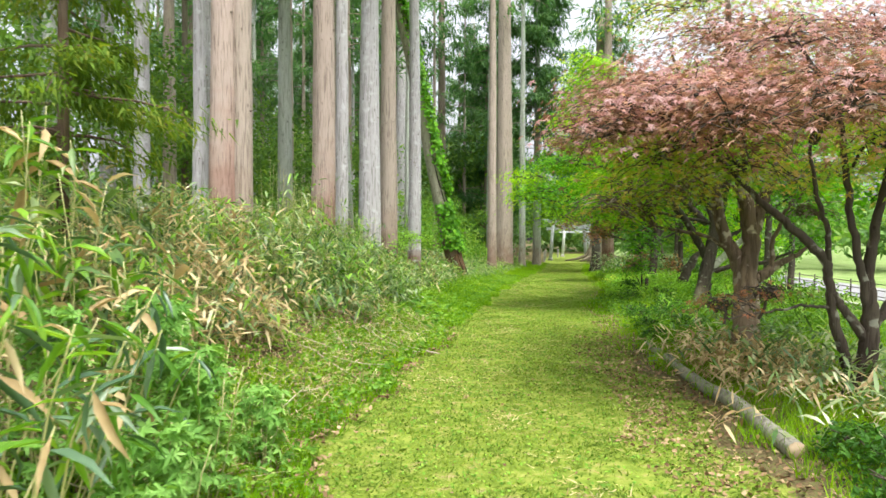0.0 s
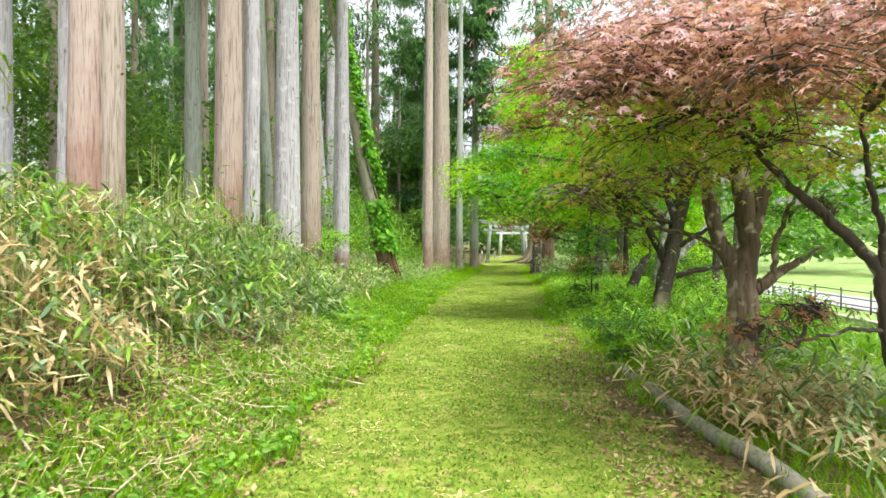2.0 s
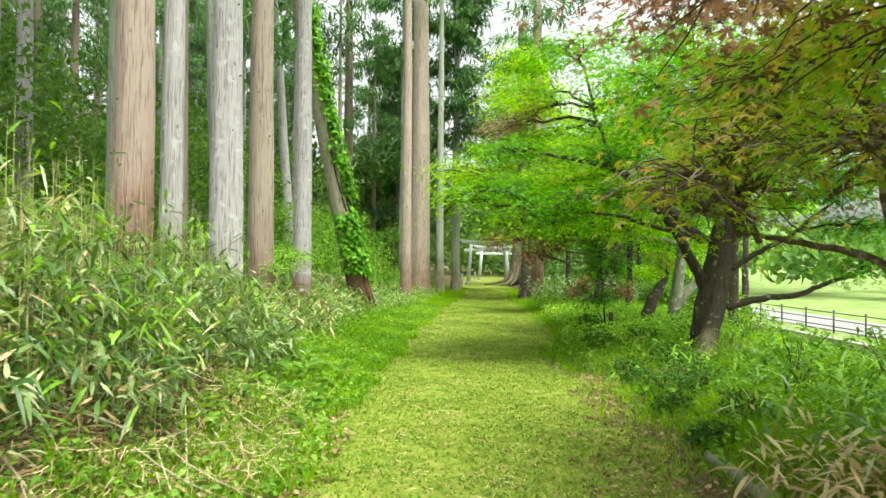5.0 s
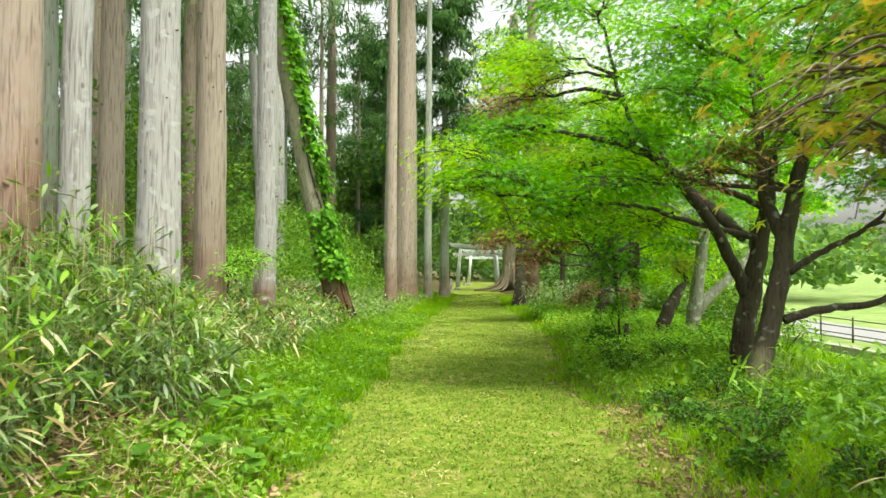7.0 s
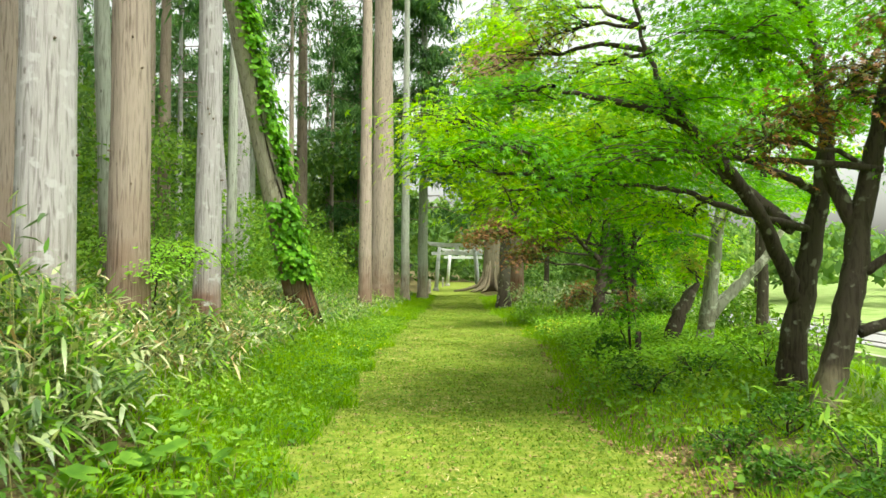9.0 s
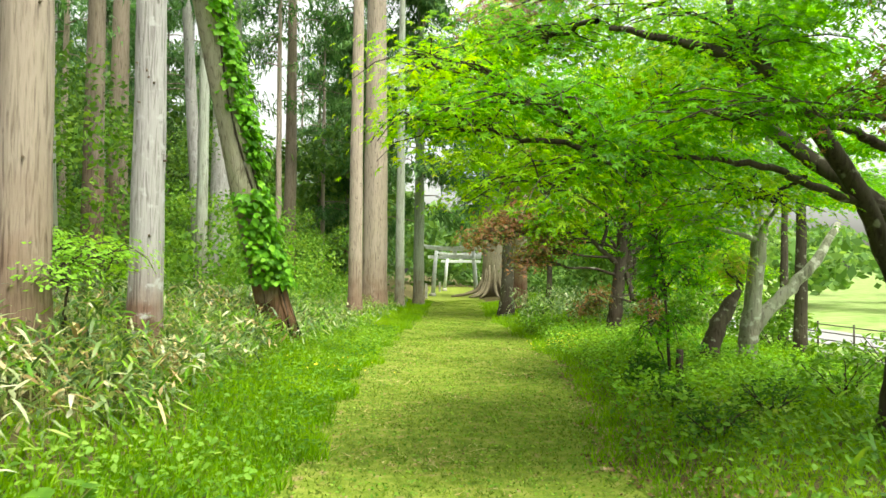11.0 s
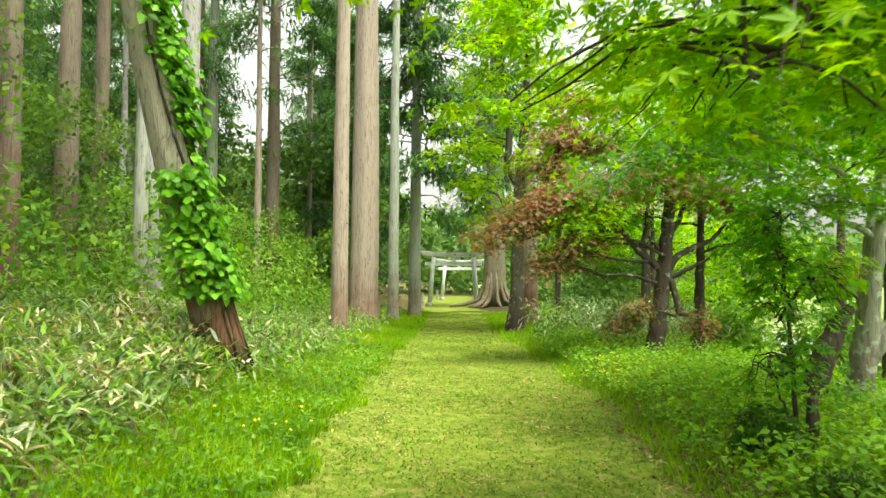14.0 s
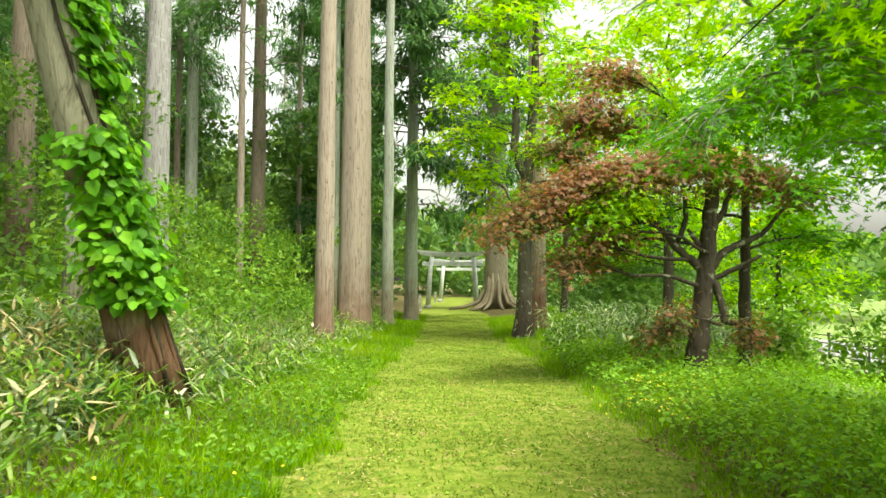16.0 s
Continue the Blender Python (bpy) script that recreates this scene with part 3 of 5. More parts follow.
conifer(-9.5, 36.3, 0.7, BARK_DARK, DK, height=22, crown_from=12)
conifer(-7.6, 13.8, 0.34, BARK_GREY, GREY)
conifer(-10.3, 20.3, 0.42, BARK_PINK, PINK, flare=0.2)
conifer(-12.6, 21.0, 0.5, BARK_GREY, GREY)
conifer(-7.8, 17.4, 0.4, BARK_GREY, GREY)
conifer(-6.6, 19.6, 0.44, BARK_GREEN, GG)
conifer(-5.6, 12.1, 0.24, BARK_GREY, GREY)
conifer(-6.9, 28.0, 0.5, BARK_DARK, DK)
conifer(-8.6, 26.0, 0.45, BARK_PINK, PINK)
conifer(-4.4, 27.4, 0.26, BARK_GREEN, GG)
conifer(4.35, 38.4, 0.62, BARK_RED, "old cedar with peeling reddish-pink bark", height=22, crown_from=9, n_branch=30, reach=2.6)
g0 = np.random.default_rng(3)
SPOTS = []
for _ in range(900):
    x, y = g0.uniform(-28, 2), g0.uniform(8, 78)
    ok = x < -9.5 if y < 42 else x < left_edge(y) - 2.5
    gap = abs(x + 0.135 * y + 0.6) < 2.2 and y > 46
    if ok and not gap and all((x - a) ** 2 + (y - b) ** 2 > 5.0 for a, b in SPOTS):
        SPOTS.append((x, y))
    if len(SPOTS) > 86:
        break
for i, (x, y) in enumerate(SPOTS):
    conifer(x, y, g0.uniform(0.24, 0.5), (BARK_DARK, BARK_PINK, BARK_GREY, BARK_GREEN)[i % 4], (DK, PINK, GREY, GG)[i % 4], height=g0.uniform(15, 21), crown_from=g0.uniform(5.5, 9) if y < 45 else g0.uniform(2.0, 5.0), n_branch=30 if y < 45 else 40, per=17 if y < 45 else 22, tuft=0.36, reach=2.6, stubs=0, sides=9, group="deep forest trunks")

# ---- big-rooted old tree, lichened tree and the gate at the path's end ----


def rooted_tree(x, y):
    g = np.random.default_rng(8)
    z0 = float(ground_z(x, y))
    tree = thing("old_cedar", (x, y, z0 - 0.1), "huge old cedar with spreading buttress roots", "tree")
    heap = Heap()
    z = np.linspace(0, 18, 24)
    tube(heap, np.stack([z * 0.004, z * 0, z], -1), 0.6 * (1 - 0.03 * z) * (1 + 0.25 * np.exp(-z / 0.8)), 28, 0.06, 11)
    part("trunk", heap, BARK_OLD, tree)
    for i in range(17):
        an = i / 17 * 6.28 + g.uniform(-0.2, 0.2)
        d = np.array([math.cos(an), math.sin(an), 0])
        ln = g.uniform(1.0, 2.0)
        heap = Heap()
        tube(heap, [d * 0.5 + [0, 0, 1.9], d * 0.62 + [0, 0, 1.0], d * 0.95 + [0, 0, 0.4], d * (0.9 + ln * 0.5) + [0, 0, 0.16], d * (0.9 + ln) + [0, 0, 0.05]], [0.05, 0.1, 0.12, 0.085, 0.03], 7, 0.08, seed=i)
        part("root", heap, BARK_OLD, tree)
    green = Heap()
    for i in range(70):
        h = g.uniform(5.5, 17)
        an = g.uniform(0, 6.28)
        a = np.array([0, 0, h])
        sprays(green, a, a + np.array([math.cos(an), math.sin(an), -0.25]) * g.uniform(1.5, 4.2), g, 30, 0.45)
    part("crown", green, CEDAR, tree, kind="stuff")


rooted_tree(5.5, 54.5)


def box(heap, lo, hi, bevel=0.0):
    bm = bmesh.new()
    bmesh.ops.create_cube(bm, size=1)
    lo, hi = Vector(lo), Vector(hi)
    for v in bm.verts:
        v.co = Vector([(lo[i] + hi[i]) / 2 + v.co[i] * (hi[i] - lo[i]) for i in range(3)])
    if bevel:
        bmesh.ops.bevel(bm, geom=bm.edges[:], offset=bevel, segments=1, affect="EDGES")
    bmesh.ops.triangulate(bm, faces=bm.faces[:])
    bm.verts.index_update()
    heap.add([v.co[:] for v in bm.verts], [[v.index for v in f.verts] for f in bm.faces])
    bm.free()


def torii(x, y, span, high, label):
    """A shrine gate: two leaning pillars on footings, tie beam, strut, and a double lintel with upturned ends."""
    z0 = float(ground_z(x, y))
    gate = thing("torii_gate", (x, y, z0), label, "gate", "shrine gates")
    s = span / 2
    for side in (-1, 1):
        heap = Heap()
        tube(heap, [(side * (s + 0.12), 0, -0.1), (side * s, 0, high * 0.55), (side * (s - 0.1), 0, high * 0.9)], [0.14, 0.13, 0.12], 14)
        pillar = part("pillar", heap, STONE, gate)
        heap = Heap()
        tube(heap, [(side * (s + 0.12), 0, -0.12), (side * (s + 0.12), 0, 0.14), (side * (s + 0.12), 0, 0.18)], [0.22, 0.21, 0.16], 14)
        part("footing", heap, CONCRETE, pillar)
    heap = Heap()
    box(heap, (-s - 0.42, -0.06, high * 0.74), (s + 0.42, 0.06, high * 0.74 + 0.2), 0.01)
    part("tie_beam", heap, STONE, gate, smooth=False)
    heap = Heap()
    box(heap, (-0.13, -0.05, high * 0.74 + 0.2), (0.13, 0.05, high * 0.9), 0.01)
    part("strut", heap, STONE, gate, smooth=False)
    for name, lo, ht, over, dep in (("lower_lintel", high * 0.9, 0.13, 0.6, 0.11), ("upper_lintel", high * 0.9 + 0.13, 0.13, 0.75, 0.15)):
        heap = Heap()
        k = 13
        xs = np.linspace(-s - over, s + over, k)
        lift = 0.13 * np.abs(xs / (s + over)) ** 2.5
        ring = np.stack([np.stack([xs, np.full(k, a), lo + lift + b], -1) for a, b in ((-dep, 0), (dep, 0), (dep, ht), (-dep, ht))], 1)
        i, j = np.meshgrid(np.arange(k - 1), np.arange(4), indexing="ij")
        q = np.stack([i * 4 + j, (i + 1) * 4 + j, (i + 1) * 4 + (j + 1) % 4, i * 4 + (j + 1) % 4], -1).reshape(-1, 4)
        heap.add(ring, None, np.vstack([q, [[0, 1, 2, 3], [(k - 1) * 4 + c for c in (3, 2, 1, 0)]]]))
        part(name, heap, STONE, gate, smooth=False)


torii(3.45, 57.0, 2.5, 3.15, "pale weathered wooden shrine gate across the path")
torii(4.9, 69.0, 2.3, 3.0, "second pale shrine gate further along the path")
for x, y in ((1.55, 54.0), (1.75, 59.0), (3.1, 66.5)):
    heap = Heap()
    box(heap, (-0.07, -0.07, -0.1), (0.07, 0.07, 0.75), 0.012)
    ob = tagged(part("stone_marker", heap, CONCRETE, smooth=False), "small square grey marker post in the grass", "post", "marker posts")
    ob.location = (x, y, float(ground_z(x, y)))

# ---- maples ----


def maple(x, y, stems, pads, bark, leaf, label, leaves, size=0.075, sink=0.1, lobes=5, flat=0.75, name="maple_tree", under=None, seed=1, twigs=18, thick=0.22):
    """stems: polylines with radii. pads: flat layered sprays (centre x, y, z, half-widths, thickness), each borne by a limb from the nearest stem end."""
    g = np.random.default_rng(seed)
    base = np.array([x, y, float(ground_z(x, y)) - sink])
    tree = thing(name, base, label, "tree")
    ends = []
    for i, (line, rads) in enumerate(stems):
        line = np.array(line, float)
        k = max(12, len(line) * 5)
        s = np.linspace(0, len(line) - 1, k)
        pts = np.stack([np.interp(s, np.arange(len(line)), line[:, c]) for c in range(3)], -1)
        pts[1:-1] = (pts[:-2] + 2 * pts[1:-1] + pts[2:]) / 4
        pts[1:-1] += g.normal(0, 0.008, (k - 2, 3))
        heap = Heap()
        tube(heap, pts, np.interp(s, np.arange(len(line)), rads), 12, 0.07, 5, seed=seed + i)
        part("trunk" if i == 0 else "stem", heap, bark, tree)
        ends += [p for p in pts[int(k * 0.45):]]
    ends = np.array(ends)
    area = sum(p[3] * p[4] for p in pads)
    groups = {}
    wood = Heap()
    for j, pad in enumerate(pads):
        cx, cy, cz, rx, ry = pad[:5]
        mat = pad[5] if len(pad) > 5 else leaf
        deep = pad[6] if len(pad) > 6 else thick
        c = np.array([cx, cy, cz]) - base
        reach = np.linalg.norm((ends - c) * np.array([1, 1, 1.6]), axis=1) + np.maximum(0, ends[:, 2] - c[2] + 0.1) * 2
        a = ends[np.argmin(reach)]
        limb = bend(a, c + [0, 0, -0.08], 0.12, 0.05, 9, g)
        ln = np.linalg.norm(c - a)
        heap = Heap()
        tube(heap, limb, np.linspace(0.014 + 0.01 * ln, 0.008, 9), 7, 0.05, cap=False, seed=j)
        part("limb", heap, bark, tree)
        n = int(leaves * rx * ry / area)
        tips = []
        for _ in range(twigs):
            an, rr = g.uniform(0, 6.28), g.uniform(0.55, 1.0)
            e = c + np.array([math.cos(an) * rx * rr, math.sin(an) * ry * rr, -0.3 * rr * rr * max(rx, ry) + g.normal(0, deep * 0.6)])
            st = limb[g.integers(4, 9)]
            tw = bend(st, e, 0.1, 0.03, 6, g)
            tube(wood, tw, np.linspace(0.01, 0.003, 6), 3, cap=False)
            tips.append(tw)
        tips = np.array(tips)
        ti = g.integers(0, twigs, n)
        u = g.uniform(0.12, 1.05, n) ** 0.75 * 4.999
        lo = np.clip(u.astype(int), 0, 4)
        fr = (u - lo)[:, None]
        at = tips[ti, lo] * (1 - fr) + tips[ti, lo + 1] * fr
        off = g.normal(0, 1, (n, 3)) * np.array([0.2 * rx + 0.06, 0.2 * ry + 0.06, deep * 0.55])
        at = at + off
        nr = np.stack([g.normal(0, 1 - flat + 0.1, n), g.normal(0, 1 - flat + 0.1, n), np.ones(n)], -1)
        nr[:, :2] += 0.95 * (at - c)[:, :2] / [rx, ry]
        h = groups.setdefault(mat.name, (Heap(), mat))[0]
        sz = size * g.uniform(0.65, 1.25, n)
        if lobes:
            stars(h, at, nr, sz, lobes)
        else:
            diamonds(h, at, nr, sz)
    part("twig_spray", wood, bark, tree, kind="stuff")
    for h, mat in groups.values():
        part("crown", h, mat, tree, kind="stuff")
    return tree


def ring_pads(cx, cy, z0, z1, rx, ry, count, mat, seed, rad=(0.7, 1.2), skew=0.0, inner=None):
    """Layers of sprays that together make a broad dome."""
    g = np.random.default_rng(seed)
    out = []
    for i in range(count):
        f = (i + 0.5) / count
        z = z0 + (z1 - z0) * f
        shell = math.sqrt(max(0.05, 1 - f ** 1.6))
        an = i * 2.4 + g.uniform(-0.3, 0.3)
        rr = shell * g.uniform(0.25, 1.0) ** 0.5
        m = inner if inner and (g.uniform() < 0.35) else mat
        out.append((cx + math.cos(an) * rx * rr + skew * f, cy + math.sin(an) * ry * rr, z + g.normal(0, 0.1), g.uniform(*rad), g.uniform(*rad), m))
    return out


# dark many-stemmed red maple
maple(3.2, 7.4, [
    ([(0, 0, 0), (0.06, 0, 0.3), (0.12, 0, 0.6), (0.13, 0, 0.95), (0.11, 0.05, 1.25), (0.2, 0.1, 1.7), (0.36, 0.15, 2.35), (0.45, 0.2, 3.0)], [0.15, 0.1, 0.085, 0.07, 0.055, 0.045, 0.035, 0.02]),
    ([(-0.02, 0, 0.15), (-0.12, 0, 0.5), (-0.22, 0, 0.78), (-0.25, 0, 1.1), (-0.27, 0, 1.36), (-0.51, 0, 1.64), (-0.78, 0, 1.86), (-1.0, 0.1, 2.1), (-1.3, 0.2, 2.5)], [0.075, 0.055, 0.05, 0.045, 0.048, 0.045, 0.038, 0.028, 0.018]),
    ([(0.1, 0, 0.62), (-0.1, -0.02, 0.88), (-0.24, 0, 1.1)], [0.055, 0.042, 0.036]),
    ([(0.12, 0, 0.9), (0.02, 0, 1.35), (-0.06, 0.02, 1.8), (-0.1, 0.05, 2.35), (-0.16, 0.1, 2.95)], [0.048, 0.038, 0.034, 0.03, 0.02]),
    ([(-0.27, 0, 1.38), (-0.3, -0.06, 1.7), (-0.42, -0.1, 2.0), (-0.5, -0.15, 2.5)], [0.03, 0.026, 0.022, 0.014]),
    ([(0.1, 0, 0.7), (0.4, 0.05, 1.1), (0.75, 0.1, 1.6), (1.1, 0.15, 2.3)], [0.05, 0.04, 0.03, 0.018]),
    ([(-0.02, 0, 0.12), (-0.18, -0.1, 0.1), (-0.32, -0.2, 0.03)], [0.1, 0.07, 0.035]),
    ([(0.05, 0, 0.1), (0.22, -0.12, 0.12), (0.36, -0.2, 0.05)], [0.1, 0.07, 0.035]),
    ([(-0.25, 0, 0.95), (-0.6, -0.2, 0.98), (-1.0, -0.35, 0.92), (-1.35, -0.5, 0.88)], [0.016, 0.013, 0.01, 0.006]),
], [(0.55, 7.5, 2.75, 0.6, 0.7), (0.95, 7.2, 2.9, 0.75, 0.8), (1.5, 6.8, 3.0, 0.95, 0.85), (2.0, 7.6, 3.05, 1.0, 0.9), (2.6, 6.4, 3.0, 0.9, 0.9), (1.5, 8.2, 3.35, 1.0, 0.9), (2.5, 8.4, 3.3, 1.0, 1.0), (3.5, 7.2, 3.15, 1.1, 1.0), (3.7, 6.0, 3.0, 0.9, 0.9), (4.5, 7.8, 3.3, 1.0, 1.0), (2.6, 7.8, 3.8, 1.0, 0.9), (3.8, 8.4, 3.9, 1.0, 1.0), (1.7, 6.2, 2.6, 0.7, 0.6), (2.4, 5.6, 2.65, 0.7, 0.6), (2.1, 7.4, 2.4, 0.7, 0.6, MAPLE_RUST), (1.4, 7.8, 2.5, 0.7, 0.6, MAPLE_RUST), (3.4, 7.0, 2.45, 0.8, 0.7, MAPLE_RUST), (4.0, 7.6, 2.6, 0.8, 0.8, MAPLE_RUST), (1.85, 6.95, 0.98, 0.36, 0.14, MAPLE_WEEP, 0.05), (2.25, 7.2, 1.1, 0.3, 0.14, MAPLE_WEEP, 0.05)],
    BARK_MAPLE, MAPLE_RED, "low dark-stemmed maple with layered red-bronze leaves", 18500, 0.058, seed=5, twigs=22)
# pale-trunked red maple behind it
maple(2.87, 9.78, [
    ([(0, 0, 0), (0, 0, 0.45), (0, 0, 0.95), (-0.02, 0, 1.2), (0.06, 0, 1.55), (0.01, 0, 2.0), (-0.08, 0, 2.5), (-0.17, 0, 3.1), (-0.2, 0, 3.7), (-0.25, 0.1, 4.8)], [0.23, 0.165, 0.155, 0.14, 0.105, 0.1, 0.085, 0.075, 0.06, 0.03]),
    ([(-0.03, 0, 1.1), (-0.16, 0, 1.42), (-0.29, 0, 1.65), (-0.4, 0, 2.17), (-0.49, 0, 2.65), (-0.54, 0, 2.92), (-0.67, 0, 3.15), (-0.78, 0.05, 3.5), (-0.95, 0.1, 4.1)], [0.1, 0.085, 0.075, 0.065, 0.058, 0.05, 0.036, 0.028, 0.015]),
    ([(-0.52, 0, 2.85), (-0.4, 0.02, 3.12), (-0.3, 0.05, 3.4), (-0.28, 0.1, 4.0)], [0.042, 0.034, 0.028, 0.015]),
    ([(0.05, 0, 1.65), (0.16, 0, 2.0), (0.26, 0, 2.3), (0.44, 0, 2.68), (0.6, 0, 2.95), (0.9, 0.05, 3.2), (1.4, 0.1, 3.5)], [0.085, 0.075, 0.068, 0.058, 0.045, 0.035, 0.02]),
    ([(0.1, 0, 1.1), (0.24, 0, 1.18), (0.4, 0, 1.3), (0.6, 0, 1.41), (0.8, 0, 1.55)], [0.085, 0.065, 0.05, 0.03, 0.014]),
    ([(0.3, 0, 1.22), (0.32, 0, 1.6), (0.44, 0, 1.9), (0.6, 0.05, 2.2)], [0.035, 0.028, 0.022, 0.012]),
    ([(-0.14, 0, 1.38), (-0.4, 0.1, 1.62), (-0.75, 0.2, 1.72), (-1.15, 0.3, 1.8)], [0.035, 0.028, 0.022, 0.012]),
], [(1.2, 9.6, 3.3, 0.9, 0.9, MAPLE_RED), (1.7, 10.5, 2.85, 0.9, 0.8), (1.4, 10.2, 3.7, 1.0, 0.9, MAPLE_RED), (2.4, 9.6, 4.2, 1.1, 1.0, MAPLE_RED), (3.4, 10.0, 4.4, 1.1, 1.0), (2.8, 11.0, 4.0, 1.1, 1.0), (3.8, 11.0, 3.6, 1.1, 1.0), (4.6, 9.8, 3.8, 1.1, 1.0), (2.2, 9.0, 3.5, 0.9, 0.8), (4.2, 9.0, 3.1, 0.9, 0.9), (1.7, 9.7, 2.75, 0.7, 0.6), (3.2, 10.2, 5.2, 1.2, 1.1), (2.1, 10.6, 4.9, 1.0, 1.0), (2.2, 11.3, 2.6, 0.8, 0.6), (1.4, 9.4, 2.35, 0.55, 0.5), (1.25, 9.9, 2.0, 0.5, 0.4), (1.7, 9.9, 2.15, 0.5, 0.4), (4.1, 10.0, 2.5, 0.9, 0.7), (1.9, 9.3, 2.95, 0.8, 0.7), (3.7, 9.6, 3.2, 0.9, 0.8), (2.1, 10.3, 3.2, 0.8, 0.7), (3.1, 10.6, 3.3, 0.9, 0.8), (3.6, 9.4, 1.95, 0.4, 0.35, MAPLE_GREEN), (2.6, 9.2, 2.45, 0.7, 0.5), (3.3, 9.3, 2.4, 0.7, 0.5), (1.9, 9.2, 2.3, 0.6, 0.5), (1.0, 9.3, 2.1, 0.5, 0.4), (2.3, 10.0, 2.15, 0.5, 0.4)],
    BARK_PALE, MAPLE_RUST, "old maple with pale blotched forked trunk and green-bronze leaves", 15500, 0.056, seed=9, twigs=22)
# big green maple leaning over the path
maple(3.75, 16.3, [
    ([(-0.03, 0, 0), (0.03, 0, 0.25), (0.18, 0, 0.9), (0.3, 0, 1.4), (0.44, 0.1, 2.0), (0.6, 0.1, 2.7), (0.75, 0.1, 3.4), (0.95, 0.1, 4.6)], [0.19, 0.145, 0.13, 0.125, 0.11, 0.092, 0.075, 0.045]),
    ([(0.42, 0.1, 1.9), (0.25, 0.3, 2.5), (0.3, 0.5, 3.3), (0.15, 0.5, 4.3)], [0.09, 0.07, 0.055, 0.03]),
    ([(0.36, 0, 0.93), (0.8, 0, 1.06), (1.35, -0.1, 1.12), (1.9, -0.1, 1.34), (2.5, -0.1, 1.5)], [0.06, 0.05, 0.042, 0.032, 0.018]),
    ([(0.4, 0, 1.5), (0.75, -0.1, 1.75), (1.2, -0.2, 2.0), (1.8, -0.3, 2.5)], [0.05, 0.04, 0.03, 0.018]),
], [(1.7, 15.9, 2.6, 0.8, 0.8), (2.6, 15.6, 3.6, 1.0, 0.9), (2.4, 15.4, 4.3, 1.1, 1.0), (3.2, 15.6, 5.0, 1.1, 1.1), (4.4, 16.2, 4.3, 1.2, 1.1), (5.4, 16.8, 3.7, 1.2, 1.1), (5.2, 15.4, 4.8, 1.1, 1.1), (5.2, 16.0, 2.7, 1.0, 0.8, MAPLE_GREEN), (6.1, 16.1, 2.2, 0.9, 0.7), (6.2, 16.6, 3.1, 1.1, 1.0), (5.2, 15.0, 3.5, 1.0, 0.9), (4.6, 15.0, 4.4, 1.0, 0.9), (5.7, 15.0, 2.8, 0.9, 0.8), (6.0, 16.0, 1.55, 0.6, 0.5), (2.75, 15.8, 2.65, 0.45, 0.4, MAPLE_WEEP), (3.2, 15.7, 2.95, 0.5, 0.45, MAPLE_WEEP), (3.7, 15.6, 3.3, 0.55, 0.5, MAPLE_WEEP), (4.2, 15.5, 3.75, 0.6, 0.5, MAPLE_WEEP), (4.8, 15.4, 4.3, 0.6, 0.5, MAPLE_RUST), (5.7, 16.6, 4.4, 1.1, 1.0), (6.5, 15.8, 3.8, 1.0, 0.9), (5.0, 15.9, 3.2, 0.8, 0.7), (6.8, 17.2, 4.4, 1.1, 1.0), (4.0, 15.6, 4.6, 0.9, 0.8)],
    BARK_FOOT, MAPLE_GREEN, "green maple with a leaning pale-footed trunk and bronze spray", 27000, 0.057, seed=21, thick=0.15)
